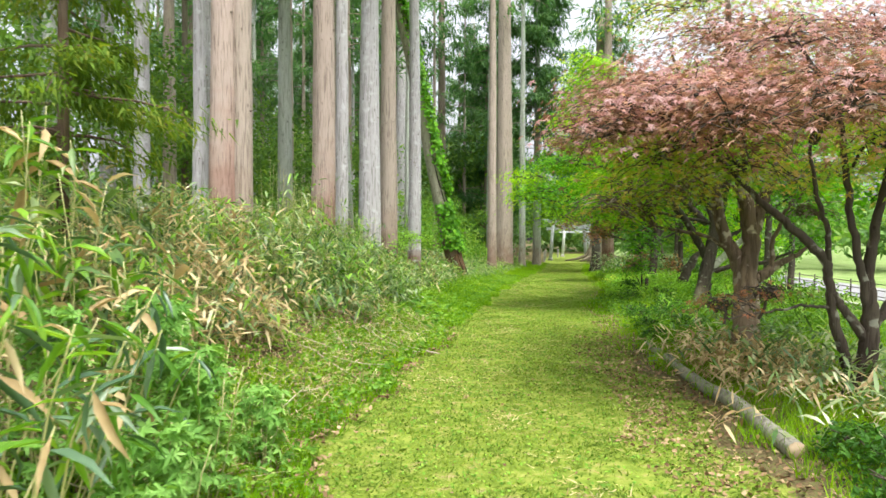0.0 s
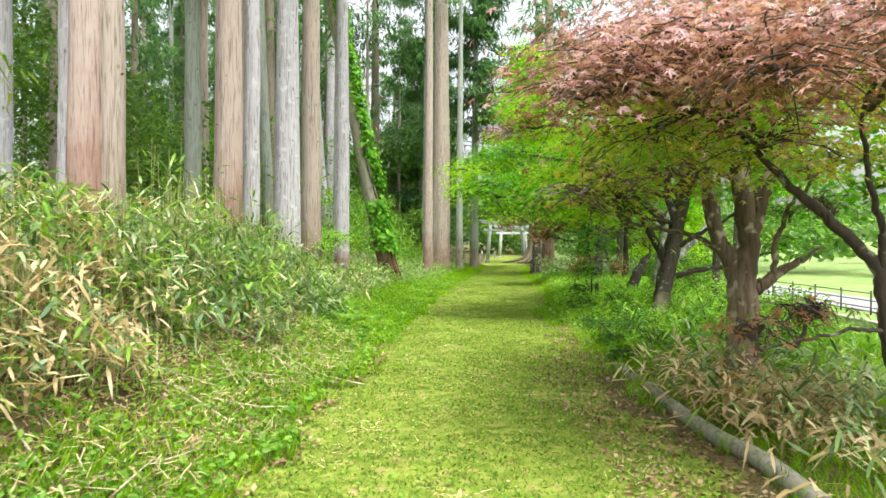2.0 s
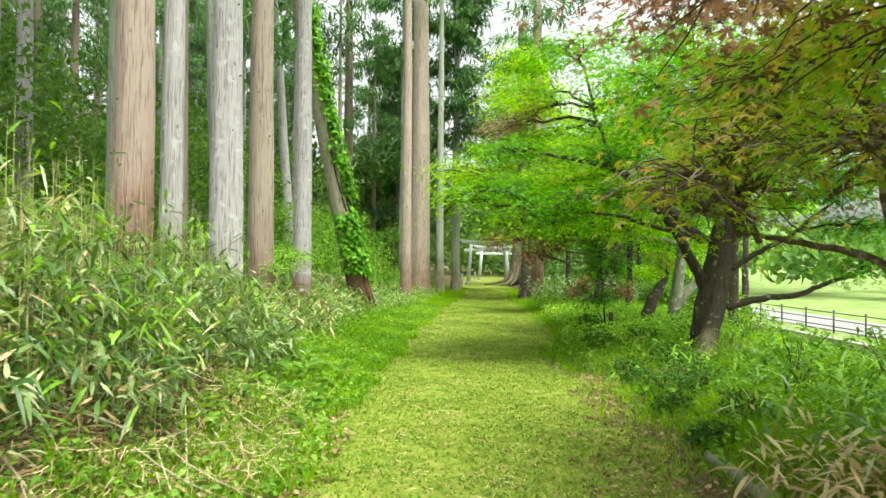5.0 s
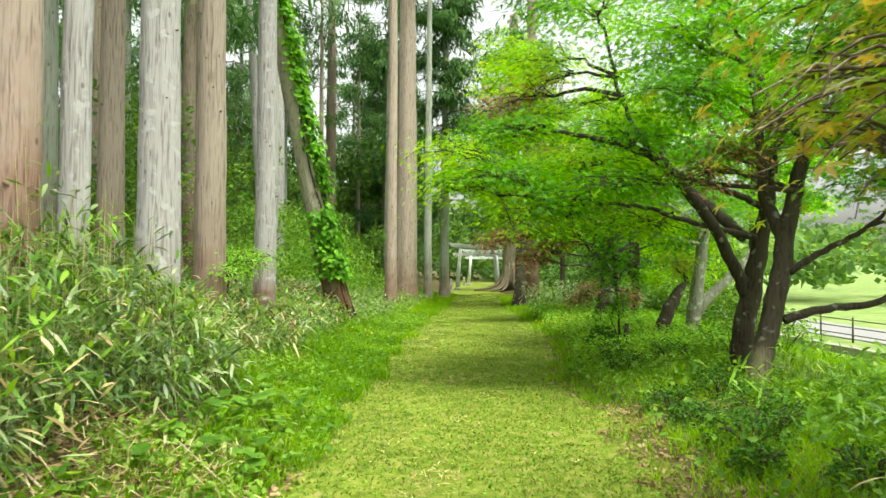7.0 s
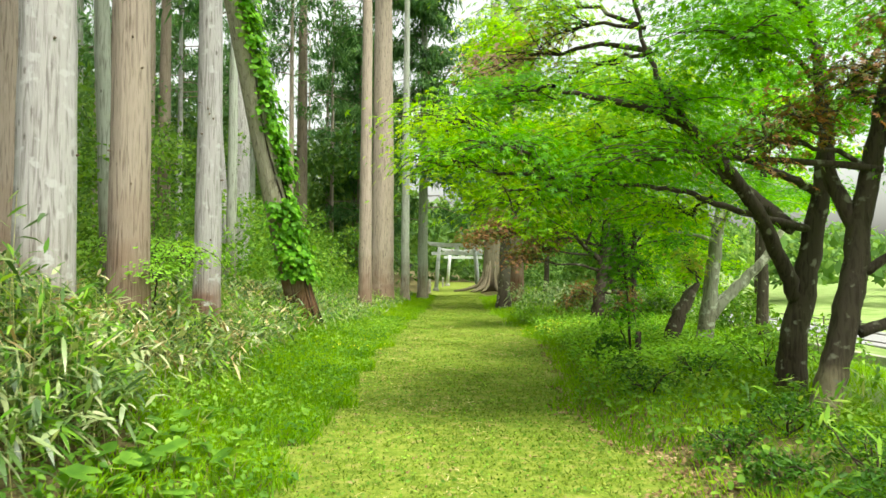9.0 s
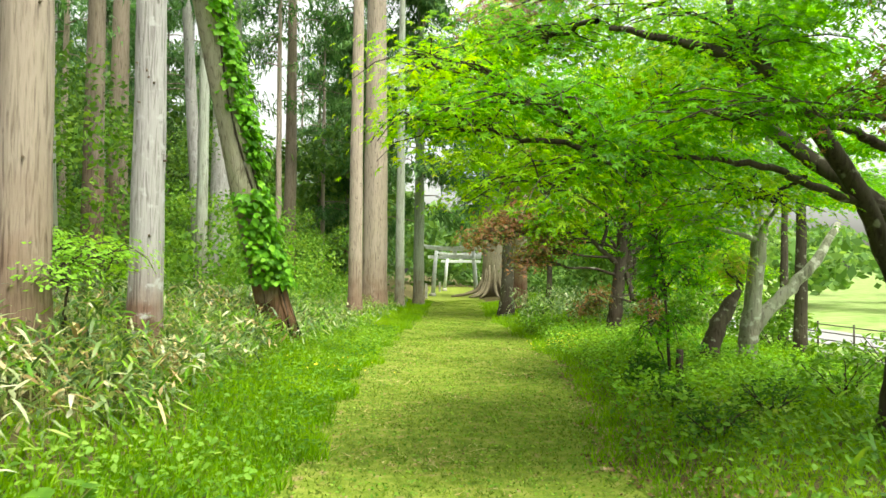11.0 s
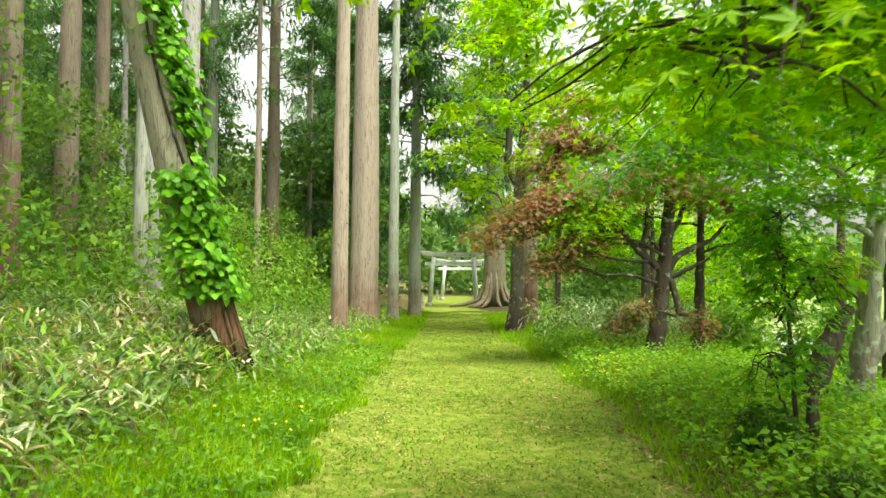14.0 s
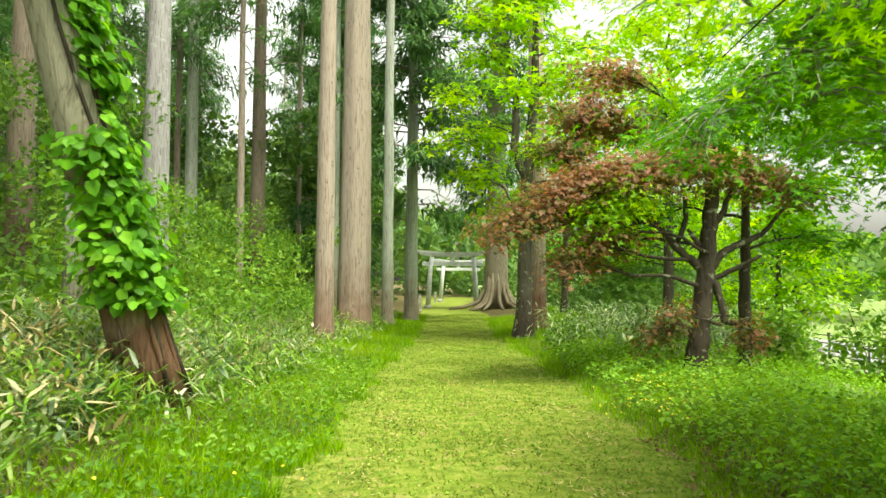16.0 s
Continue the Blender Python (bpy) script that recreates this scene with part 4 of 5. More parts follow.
# its dark neighbour, whose limbs reach across the path; lime pads are leaves painted as lit
maple(4.2, 17.7, [
    ([(0, 0, 0), (0.02, 0, 0.6), (0.12, 0, 1.15), (0.22, 0, 1.65), (0.36, 0, 2.3), (0.42, 0, 2.85), (0.46, 0, 3.5), (0.32, 0, 4.1), (0.18, 0.1, 5.0)], [0.2, 0.15, 0.138, 0.125, 0.1, 0.088, 0.075, 0.06, 0.035]),
    ([(0.05, 0, 1.2), (-0.08, -0.1, 1.45), (-0.52, -0.3, 2.15), (-1.0, -0.5, 2.65), (-1.5, -0.7, 3.05), (-2.1, -0.9, 3.2), (-2.9, -1.0, 3.3)], [0.09, 0.085, 0.075, 0.07, 0.055, 0.04, 0.02]),
    ([(0.36, 0, 2.4), (-0.1, -0.1, 2.6), (-0.5, -0.2, 2.72), (-1.05, -0.4, 2.84), (-1.45, -0.6, 3.05)], [0.05, 0.045, 0.042, 0.035, 0.025]),
    ([(0.25, 0, 2.0), (-0.4, -0.2, 2.1), (-1.0, -0.5, 2.2), (-1.55, -0.7, 2.35), (-2.2, -0.8, 2.4), (-2.9, -0.8, 2.35)], [0.05, 0.042, 0.035, 0.028, 0.02, 0.012]),
    ([(-1.5, -0.7, 3.05), (-1.75, -0.6, 3.5), (-2.0, -0.5, 4.2)], [0.04, 0.032, 0.02]),
    ([(0.4, 0, 3.2), (0.9, 0.2, 3.7), (1.4, 0.3, 4.4)], [0.06, 0.045, 0.025]),
    ([(0.1, 0.1, 2.0), (-0.4, 0.8, 2.7), (-0.62, 1.5, 3.3), (-0.5, 2.1, 4.3)], [0.085, 0.075, 0.06, 0.035]),
], [(0.0, 16.8, 3.1, 0.65, 0.7, MAPLE_LIT_LIME), (0.1, 16.6, 2.6, 0.6, 0.6, MAPLE_LIT_LIME), (0.6, 16.4, 2.75, 0.9, 0.9), (0.9, 17.6, 3.5, 1.0, 1.0), (0.8, 16.6, 2.15, 0.7, 0.7, MAPLE_LIT_LIME), (1.5, 16.8, 2.3, 0.8, 0.7), (1.8, 17.2, 3.0, 1.0, 1.0, MAPLE_LIT_LIME), (1.8, 18.4, 3.9, 1.1, 1.0, MAPLE_LIT_LIME), (2.3, 16.8, 3.4, 1.0, 0.9), (2.7, 17.8, 2.3, 0.8, 0.7, MAPLE_LIT_LIME), (3.4, 17.6, 4.4, 1.2, 1.1), (4.2, 18.4, 5.2, 1.2, 1.1), (6.0, 18.0, 4.6, 1.2, 1.1), (1.5, 19.0, 2.8, 1.0, 0.9, MAPLE_LIT_LIME), (2.6, 19.3, 3.3, 1.1, 0.9, MAPLE_LIT_LIME), (1.2, 18.2, 4.6, 1.0, 1.0, MAPLE_LIT_LIME), (2.0, 16.8, 5.2, 1.1, 1.0), (5.0, 17.4, 3.5, 1.0, 0.9), (0.8, 18.4, 4.0, 0.6, 0.6, MAPLE_RED), (1.3, 18.0, 4.2, 0.5, 0.5, MAPLE_RUST), (3.0, 18.6, 4.0, 0.9, 0.9, MAPLE_LIT_LIME)],
    BARK_MAPLE, MAPLE_GREEN, "spreading green maple with dark trunk and limbs over the path", 26000, 0.057, seed=22, thick=0.15)
# pale lichened maple with a fork
maple(5.6, 23.4, [
    ([(0, 0, 0), (0.03, 0, 0.3), (0.1, 0, 0.75), (0.19, 0, 1.45), (0.27, 0, 2.1), (0.45, 0.05, 3.1), (0.5, 0.1, 4.4)], [0.21, 0.165, 0.15, 0.135, 0.12, 0.09, 0.04]),
    ([(0.06, 0, 0.5), (0.35, 0, 0.88), (0.8, 0, 1.3), (1.23, 0, 1.72), (1.7, 0.1, 2.4)], [0.13, 0.115, 0.1, 0.085, 0.05]),
    ([(0.3, 0.1, 2.4), (-0.6, -0.5, 2.9), (-1.6, -1.0, 3.1), (-2.6, -1.6, 3.2)], [0.06, 0.045, 0.03, 0.018]),
    ([(0.4, 0.05, 2.9), (-0.3, -1.0, 3.4), (-1.2, -1.9, 3.6), (-2.2, -2.2, 3.5)], [0.06, 0.045, 0.03, 0.018]),
], [(1.85, 21.3, 2.45, 0.7, 0.7), (2.5, 21.1, 2.7, 0.8, 0.8), (3.1, 20.6, 3.1, 0.9, 0.9), (3.3, 21.8, 3.0, 1.0, 1.0), (3.9, 23.4, 3.6, 1.1, 1.0, MAPLE_LIT_LIME), (3.6, 20.8, 2.3, 0.8, 0.7), (4.0, 22.6, 2.7, 0.9, 0.9), (4.2, 21.4, 3.7, 1.1, 1.1), (4.6, 24.0, 3.4, 1.2, 1.0), (5.4, 22.2, 3.2, 1.2, 1.1), (5.0, 21.2, 4.6, 1.2, 1.1), (6.2, 23.4, 4.2, 1.2, 1.1), (6.8, 22.2, 3.0, 1.1, 1.1), (5.6, 25.2, 5.0, 1.2, 1.1, MAPLE_LIT_LIME), (3.3, 19.9, 4.0, 1.0, 0.9), (4.2, 20.4, 3.0, 1.0, 0.9), (6.0, 21.2, 4.0, 1.1, 1.1), (3.9, 21.6, 4.6, 1.0, 1.0), (2.6, 21.6, 3.3, 0.9, 0.9), (2.2, 22.2, 3.7, 0.8, 0.8, MAPLE_LIT_LIME), (3.2, 21.2, 3.7, 1.0, 0.9), (3.0, 22.6, 4.3, 1.0, 0.9, MAPLE_LIT_LIME), (4.8, 20.8, 3.8, 1.0, 0.9), (5.2, 20.4, 2.6, 0.8, 0.7), (4.4, 20.8, 5.2, 1.1, 1.0)],
    BARK_ASH, MAPLE_GREEN, "pale lichen-covered maple with a forked trunk and green leaves", 29000, 0.058, seed=33, thick=0.15)
# leaning dark stem beside it
maple(4.78, 23.1, [([(0, 0, 0), (0.1, 0, 0.35), (0.25, 0.03, 0.72), (0.45, 0.06, 1.05), (0.6, 0.08, 1.25)], [0.19, 0.15, 0.13, 0.11, 0.05])],
      [(5.2, 23.3, 1.75, 0.5, 0.4, MAPLE_RUST), (5.6, 24.0, 1.6, 0.5, 0.4, MAPLE_LIT_LIME)], BARK_MAPLE, MAPLE_GREEN, "short dark leaning stem with a few leaves", 600, 0.08, seed=40, twigs=8)
# rust-coloured weeping maple
maple(4.78, 28.1, [
    ([(0, 0, 0), (0.03, 0, 0.4), (0.1, 0, 1.0), (0.18, 0, 1.7), (0.23, 0, 2.25), (0.29, 0, 2.95), (0.33, 0.05, 3.6)], [0.21, 0.165, 0.15, 0.135, 0.12, 0.1, 0.06]),
    ([(0.15, 0, 1.55), (0.28, -0.1, 1.5), (0.38, -0.12, 1.15), (0.4, -0.12, 0.92), (0.64, -0.15, 0.86)], [0.065, 0.06, 0.055, 0.045, 0.03]),
    ([(0.16, 0, 1.68), (-0.3, 0, 2.06), (-0.7, 0, 2.5), (-1.05, 0, 2.75), (-1.8, -0.1, 2.95)], [0.075, 0.06, 0.045, 0.035, 0.018]),
    ([(-0.3, 0, 2.06), (-0.15, 0, 2.5), (-0.16, 0, 2.9)], [0.045, 0.04, 0.025]),
    ([(0.2, 0, 1.65), (0.42, 0, 1.97), (0.75, 0, 2.15), (1.1, 0, 2.28), (1.5, 0.05, 2.7)], [0.075, 0.065, 0.055, 0.042, 0.02]),
    ([(0.16, 0, 1.5), (0.55, -0.1, 1.7), (1.0, -0.15, 1.94)], [0.05, 0.04, 0.022]),
    ([(0.22, 0, 2.3), (0.45, 0, 2.6), (0.6, 0, 3.0)], [0.06, 0.05, 0.03]),
    ([(0.2, 0, 2.0), (0.0, 0, 2.2), (-0.12, 0, 2.35)], [0.045, 0.035, 0.02]),
], [(1.6, 27.6, 2.25, 0.5, 0.5), (1.95, 27.7, 2.5, 0.55, 0.5), (2.3, 27.8, 2.7, 0.6, 0.55), (2.75, 27.8, 2.95, 0.7, 0.6), (3.25, 27.7, 3.15, 0.75, 0.65), (3.8, 27.8, 3.3, 0.8, 0.7), (4.4, 27.9, 3.4, 0.85, 0.7), (5.1, 28.0, 3.4, 0.85, 0.7), (5.8, 28.1, 3.2, 0.8, 0.7), (6.3, 28.2, 3.0, 0.6, 0.6), (3.0, 27.5, 2.55, 0.6, 0.5, MAPLE_LIT_LIME), (3.5, 27.6, 2.75, 0.6, 0.5, MAPLE_LIT_LIME), (2.75, 27.6, 1.95, 0.45, 0.4), (3.15, 27.7, 2.15, 0.5, 0.4), (2.5, 27.5, 1.75, 0.35, 0.35), (3.6, 28.6, 4.1, 0.8, 0.7), (3.1, 28.6, 4.4, 0.7, 0.6), (3.5, 28.6, 5.0, 0.7, 0.6), (2.8, 28.5, 3.7, 0.6, 0.5), (4.2, 28.8, 4.5, 0.7, 0.6, MAPLE_LIT_LIME), (5.3, 28.8, 4.1, 0.8, 0.7, MAPLE_LIT_LIME), (4.0, 28.0, 0.68, 0.36, 0.35), (4.25, 27.8, 0.95, 0.3, 0.3), (5.45, 27.7, 0.7, 0.36, 0.35), (3.6, 29.2, 2.2, 0.6, 0.6, MAPLE_LIT_LIME)],
    BARK_MAPLE, MAPLE_WEEP, "low rust-red maple with drooping layered sprays", 22000, 0.07, seed=51, lobes=3, thick=0.2, flat=0.45, twigs=22)
# straight stem just behind
maple(6.0, 29.0, [([(0, 0, 0), (0.03, 0, 1.0), (0.05, 0, 2.2), (0.1, 0, 4.0)], [0.12, 0.1, 0.08, 0.04])],
      ring_pads(6.0, 29.0, 2.2, 5.2, 1.6, 1.6, 9, MAPLE_GREEN, 61), BARK_MAPLE, MAPLE_GREEN, "slim straight maple with green leaves", 3500, 0.1, seed=61, lobes=3)
# dark lichen-spotted tree at the path's edge, lime-green foliage
maple(3.45, 35.6, [
    ([(0, 0, 0), (0.02, 0, 0.8), (0.05, 0, 2.4), (0.1, 0, 4.6), (0.3, 0, 6.5), (0.3, 0, 9.5)], [0.33, 0.205, 0.19, 0.16, 0.12, 0.05]),
    ([(0.05, 0, 4.3), (-0.25, 0, 4.9), (-0.2, 0, 6.2), (-0.5, 0, 8.0)], [0.13, 0.11, 0.09, 0.05]),
    ([(0.1, 0, 4.6), (0.8, 0, 5.0), (1.4, 0, 5.5)], [0.07, 0.05, 0.03]),
    ([(0, 0, 3.2), (-0.3, 0, 3.5), (-0.5, 0, 4.0)], [0.05, 0.04, 0.02]),
], ring_pads(3.3, 35.4, 4.2, 10.5, 2.6, 2.4, 26, MAPLE_LIT_LIME, 71, (0.8, 1.3)) + [(2.2, 35.2, 4.3, 0.8, 0.7, MAPLE_LIT_LIME), (1.9, 35.5, 5.3, 0.9, 0.8, MAPLE_LIT_LIME), (4.6, 35.0, 3.6, 0.9, 0.8, MAPLE_LIT_LIME), (2.6, 35.3, 3.3, 0.6, 0.5, MAPLE_LIT_LIME)],
    BARK_LICHEN, MAPLE_LIT_LIME, "dark lichen-spotted tree with lime-green leaves beside the path", 7600, 0.14, seed=71, lobes=3)
# more greenery behind the maples
for i, (x, y, h, r, m) in enumerate([(7.2, 35.5, 9.0, 2.8, MAPLE_LIT_LIME), (8.6, 27.0, 8.0, 2.4, MAPLE_GREEN), (11.5, 33.0, 8.6, 2.6, MAPLE_LIT_LIME), (9.0, 40.0, 6.5, 2.8, MAPLE_LIT_LIME), (7.5, 48.0, 9.0, 3.4, MAPLE_GREEN), (6.6, 11.8, 5.0, 1.8, MAPLE_GREEN), (9.6, 34.5, 3.6, 2.0, MAPLE_LIT_LIME), (10.5, 44.0, 5.0, 2.6, MAPLE_LIT_LIME), (11.0, 52.0, 6.0, 3.0, MAPLE_GREEN)]):
    maple(x, y, [([(0, 0, 0), (0.05, 0, h * 0.25), (0.1, 0.05, h * 0.5), (0.1, 0, h * 0.85)], [0.16, 0.12, 0.09, 0.03])],
          ring_pads(x, y, h * (0.42 if h > 4.5 else 0.2), h, r, r, 16, m, 80 + i, (0.7, 1.1)), BARK_MAPLE, m, "leafy green broadleaf tree beyond the path", 5200 if h < 8 else 8200, 0.16, seed=80 + i, twigs=6, lobes=0, flat=0.5)

# ---- ivy on the leaning cedar ----


def ivy_tree():
    g = np.random.default_rng(17)
    x, y = -2.12, 23.9
    z0 = float(ground_z(x, y)) - 0.1
    tree = thing("ivy_clad_cedar", (x, y, z0), "leaning old cedar trunk with shaggy bark", "tree")
    z = np.linspace(0, 13, 24)
    ax = np.stack([-0.207 * z - 0.03 * np.sin(z * 0.7), -0.18 * z, z], -1)
    heap = Heap()
    rad = 0.255 * (1 - 0.045 * z) * (1 + 0.25 * np.exp(-z / 0.3))
    tube(heap, ax, rad, 24, 0.06, 9)
    bole = part("trunk", heap, BARK_IVY, tree)
    for j in range(7):
        h, an = g.uniform(0.0, 0.25), j * 0.9 + g.uniform(-0.2, 0.2)
        hs = np.linspace(h, h + g.uniform(0.5, 1.1), 7)
        c = np.stack([np.interp(hs, z, ax[:, i]) for i in range(3)], -1)
        rr = np.interp(hs, z, rad) * (1.02 + 0.1 * np.sin(np.linspace(0, 3.1, 7)) * g.uniform(0.3, 1))
        heap = Heap()
        tube(heap, c + np.stack([np.cos(an) * rr, np.sin(an) * rr, 0 * hs], -1), [0.01, 0.022, 0.028, 0.03, 0.026, 0.018, 0.006], 6, 0.15, seed=j)
        part("bark_strip", heap, BARK_DARK if j % 2 else BARK_IVY, bole)
    vine = thing("ivy_vine", (x, y, z0), "bright green ivy climbing a leaning trunk", "vine")
    for j in range(3):
        heap = Heap()
        h = np.linspace(0.1, 10.2, 20)
        c = np.stack([np.interp(h, z, ax[:, i]) for i in range(3)], -1)
        an = -0.9 + 0.7 * j + 0.35 * np.sin(h * 1.3 + j)
        r = np.interp(h, z, rad) + 0.02
        tube(heap, c + np.stack([np.cos(an) * r, np.sin(an) * r, 0 * h], -1), np.linspace(0.022, 0.008, 20), 6, 0.1, seed=j)
        part("stem", heap, BARK_MAPLE, vine)
    heap = Heap()
    pts = [(0, -0.45, 0), (0.34, -0.5, 0.03), (0.48, -0.15, 0.05), (0.3, 0.25, 0.03), (0, 0.62, -0.12), (-0.3, 0.25, 0.03), (-0.48, -0.15, 0.05), (-0.34, -0.5, 0.03)]
    heap.add([(px, py + 0.45, pz) for px, py, pz in pts], [(0, i, i + 1) for i in range(1, 7)])
    leaf = heap.mesh("leaf", IVY)
    rest = Heap()
    for i in range(4600):
        h = 0.95 + 9.2 * g.uniform() ** 1.25
        if 2.45 < h < 2.8 and g.uniform() < 0.8:
            continue
        wide = 1.35 if h < 2.4 else (1.05 if h > 3.6 else 0.75)
        an = (-0.7 + g.normal(0, 0.6) * wide) if h < 2.5 else (-0.15 + g.normal(0, 0.5) * wide)
        c = np.array([np.interp(h, z, ax[:, k]) for k in range(3)])
        r = np.interp(h, z, rad) + abs(g.normal(0.08, 0.09))
        out = Vector((math.cos(an), math.sin(an), 0))
        at = Vector(c) + out * r
        nrm = (out + Vector((0, 0, 0.55)) + Vector(g.normal(0, 0.35, 3))).normalized()
        down = (Vector((0, 0, -1)) + out * 0.7 + Vector(g.normal(0, 0.3, 3))).normalized()
        side = down.cross(nrm).normalized()
        nn = side.cross(down)
        s = g.uniform(0.065, 0.14)
        m = Matrix((side, down, nn)).transposed().to_4x4()
        if i < 560 and h < 4.4:
            ob = new("leaf", leaf)
            ob.parent = vine
            ob.matrix_basis = Matrix.Translation(at) @ m @ Matrix.Diagonal((s, s, s, 1))
        else:
            ovals(rest, [at], [nn], s, 0.85)
    part("foliage", rest, IVY, vine, kind="stuff")


BARK_IVY = bark_mat("shaggy_cedar_bark", (0.17, 0.095, 0.06), (0.3, 0.25, 0.19), (0.38, 0.36, 0.28), 1.4, 7.0, 0.9)
ivy_tree()

# ---- log, stump, sapling, dead stems ----
heap = Heap()
ly = np.linspace(5.45, 9.6, 22)
lx = np.interp(ly, [5.45, 9.6], [1.97, 1.84]) + 0.015 * np.sin(ly * 2)
tube(heap, np.stack([lx, ly, ground_z(lx, ly) + 0.04], -1) - [1.9, 7.3, 0], np.linspace(0.074, 0.062, 22), 14, 0.012, 0, cap=False, seed=4)
log = thing("fallen_log", (1.9, 7.3, 0), "long weathered grey log edging the path", "log")
bole = part("bole", heap, LOG, log)
for i, y in ((0, 5.45), (-1, 9.6)):
    heap = Heap()
    z = float(ground_z(lx[i], ly[i])) + 0.04
    r = 0.072 if i == 0 else 0.06
    d = -0.012 if i == 0 else 0.012
    tube(heap, np.array([(lx[i], y - d, z), (lx[i], y + d, z)]) - [1.9, 7.3, 0], [r, r], 14)
    part("sawn_end", heap, CUT, bole)
heap = Heap()
lyy = np.linspace(9.9, 11.0, 10)
tube(heap, np.stack([lyy * 0, lyy - 10.4, 0.02 + 0 * lyy], -1), np.linspace(0.07, 0.05, 10), 12, 0.06)
ob = tagged(part("fallen_log", heap, LOG), "mossy old log half sunk in leaf litter", "log")
ob.location = (1.82, 10.4, float(ground_z(1.82, 10.4)))

z0 = float(ground_z(3.39, 20.7))
stump = thing("sapling_stump", (3.39, 20.7, z0 - 0.05), "dark broken stump with a leafy sapling beside it", "stump")
heap = Heap()
tube(heap, [(0, 0, 0), (0.01, 0, 0.25), (0.02, 0.01, 0.5)], [0.065, 0.05, 0.045], 9, 0.12)
part("stub", heap, BARK_MAPLE, stump)
maple(3.3, 20.75, [([(0, 0, 0), (-0.03, 0, 0.7), (-0.1, 0, 1.4), (-0.14, 0, 2.1)], [0.022, 0.018, 0.014, 0.008]), ([(0, 0, 0.05), (-0.12, 0, 0.4), (-0.28, -0.05, 0.8)], [0.012, 0.01, 0.006])],
      [(3.1, 20.7, 1.25, 0.35, 0.35), (3.3, 20.8, 1.7, 0.4, 0.4), (3.0, 20.6, 2.0, 0.4, 0.4), (3.35, 20.7, 0.85, 0.3, 0.3), (3.0, 20.6, 0.8, 0.25, 0.3), (3.55, 20.8, 1.4, 0.35, 0.3)],
      BARK_MAPLE, MAPLE_GREEN, "thin maple sapling with fresh green leaves", 900, 0.075, seed=91, name="maple_sapling", sink=0.02, twigs=7)

maple(-3.25, 18.35, [([(0, 0, 0), (0.03, 0, 0.4), (0.05, 0, 0.7), (0.02, 0, 0.95)], [0.016, 0.013, 0.01, 0.006])],
      [(-3.25, 18.2, 1.72, 0.5, 0.45, MINT, 0.08), (-2.8, 18.1, 1.62, 0.45, 0.4, MINT, 0.08), (-3.65, 18.5, 1.8, 0.45, 0.4, MINT, 0.08), (-3.1, 17.8, 1.5, 0.35, 0.35, MINT, 0.08)],
      BARK_MAPLE, MINT, "thin sapling with flat feathery pale green sprays", 3200, 0.05, seed=93, name="feathery_sapling", sink=0.02, twigs=14, lobes=0, flat=0.9)

g = np.random.default_rng(23)
for i in range(44):
    y = g.uniform(3.2, 13)
    x = float(left_edge(y)) - g.uniform(0.2, 1.7)
    an, ln = g.uniform(0, 3.14), g.uniform(0.5, 1.3)
    e = np.array([math.cos(an) * ln / 2, math.sin(an) * ln / 2, 0])
    s = np.linspace(-1, 1, 6)
    p = np.array([x, y, 0]) + e * s[:, None]
    p[:, 2] = ground_z(p[:, 0], p[:, 1]) + 0.09 + 0.05 * s
    heap = Heap()
    c = p.mean(0)
    tube(heap, p - c, np.linspace(0.009, 0.004, 6), 6, 0.1, seed=i)
    ob = tagged(part("dead_stem", heap, DEAD), "dry straw-coloured bamboo stem lying on the bank", "stem", "dead stems")
    ob.location = c

# ---- bamboo grass on the bank ----


def sasa_leaves(heap, cx, cy, top, g, n, ln=(0.12, 0.26), wd=0.03, spread=0.3, low=0.2):
    """Leaves of one culm: fans of blades near its head, drooping outwards."""
    z0 = float(ground_z(cx, cy))
    h = top * (low + (1 - low) * g.uniform(0, 1, n) ** 0.6)
    an = g.uniform(0, 6.28, n)
    base = np.stack([cx + np.cos(an) * spread * g.uniform(0, 1, n), cy + np.sin(an) * spread * g.uniform(0, 1, n), z0 + h], -1)
    an = an + g.normal(0, 1.1, n)
    way = np.stack([np.cos(an), np.sin(an), g.uniform(-0.8, 1.3, n)], -1)
    blades(heap, base, way, g.uniform(*ln, n), wd * g.uniform(0.7, 1.3, n), g.uniform(0.0, 0.6, n))


def sasa_cover(y0, y1, d0, d1, count, top, mats, seed, n=(9, 15), dry=None):
    g = np.random.default_rng(seed)
    heaps = [Heap() for _ in mats]
    wood = Heap()
    for i in range(count):
        y = g.uniform(y0, y1)
        d = d0 + (d1 - d0) * g.uniform() ** 1.2
        x = float(left_edge(y)) - d
        if noise.noise((x * 0.8, y * 0.8, seed)) < -0.4:
            continue
        w = [m[1](x, y) for m in mats]
        j = int(g.choice(len(mats), p=np.array(w) / sum(w)))
        t = top * float(np.interp(y, [3, 12, 15, 17.5, 21, 25, 30], [0.95, 1.05, 0.95, 0.5, 0.45, 0.5, 0.5])) * g.uniform(0.6, 1.25) * min(1.0, 0.4 + 0.55 * (d - d0))
        sasa_leaves(heaps[j], x, y, t, g, int(g.integers(*n)))
        if d < 2.6:
            z = float(ground_z(x, y))
            tube(wood, [(x, y, z), (x + g.normal(0, 0.05), y + g.normal(0, 0.05), z + t)], [0.004, 0.003], 3, cap=False)
    for h, m in zip(heaps, mats):
        if h.n:
            tagged(part("bamboo_grass", h, m[0], kind="stuff"), "dense knee-high bamboo grass with some pale leaves", "bamboo grass")
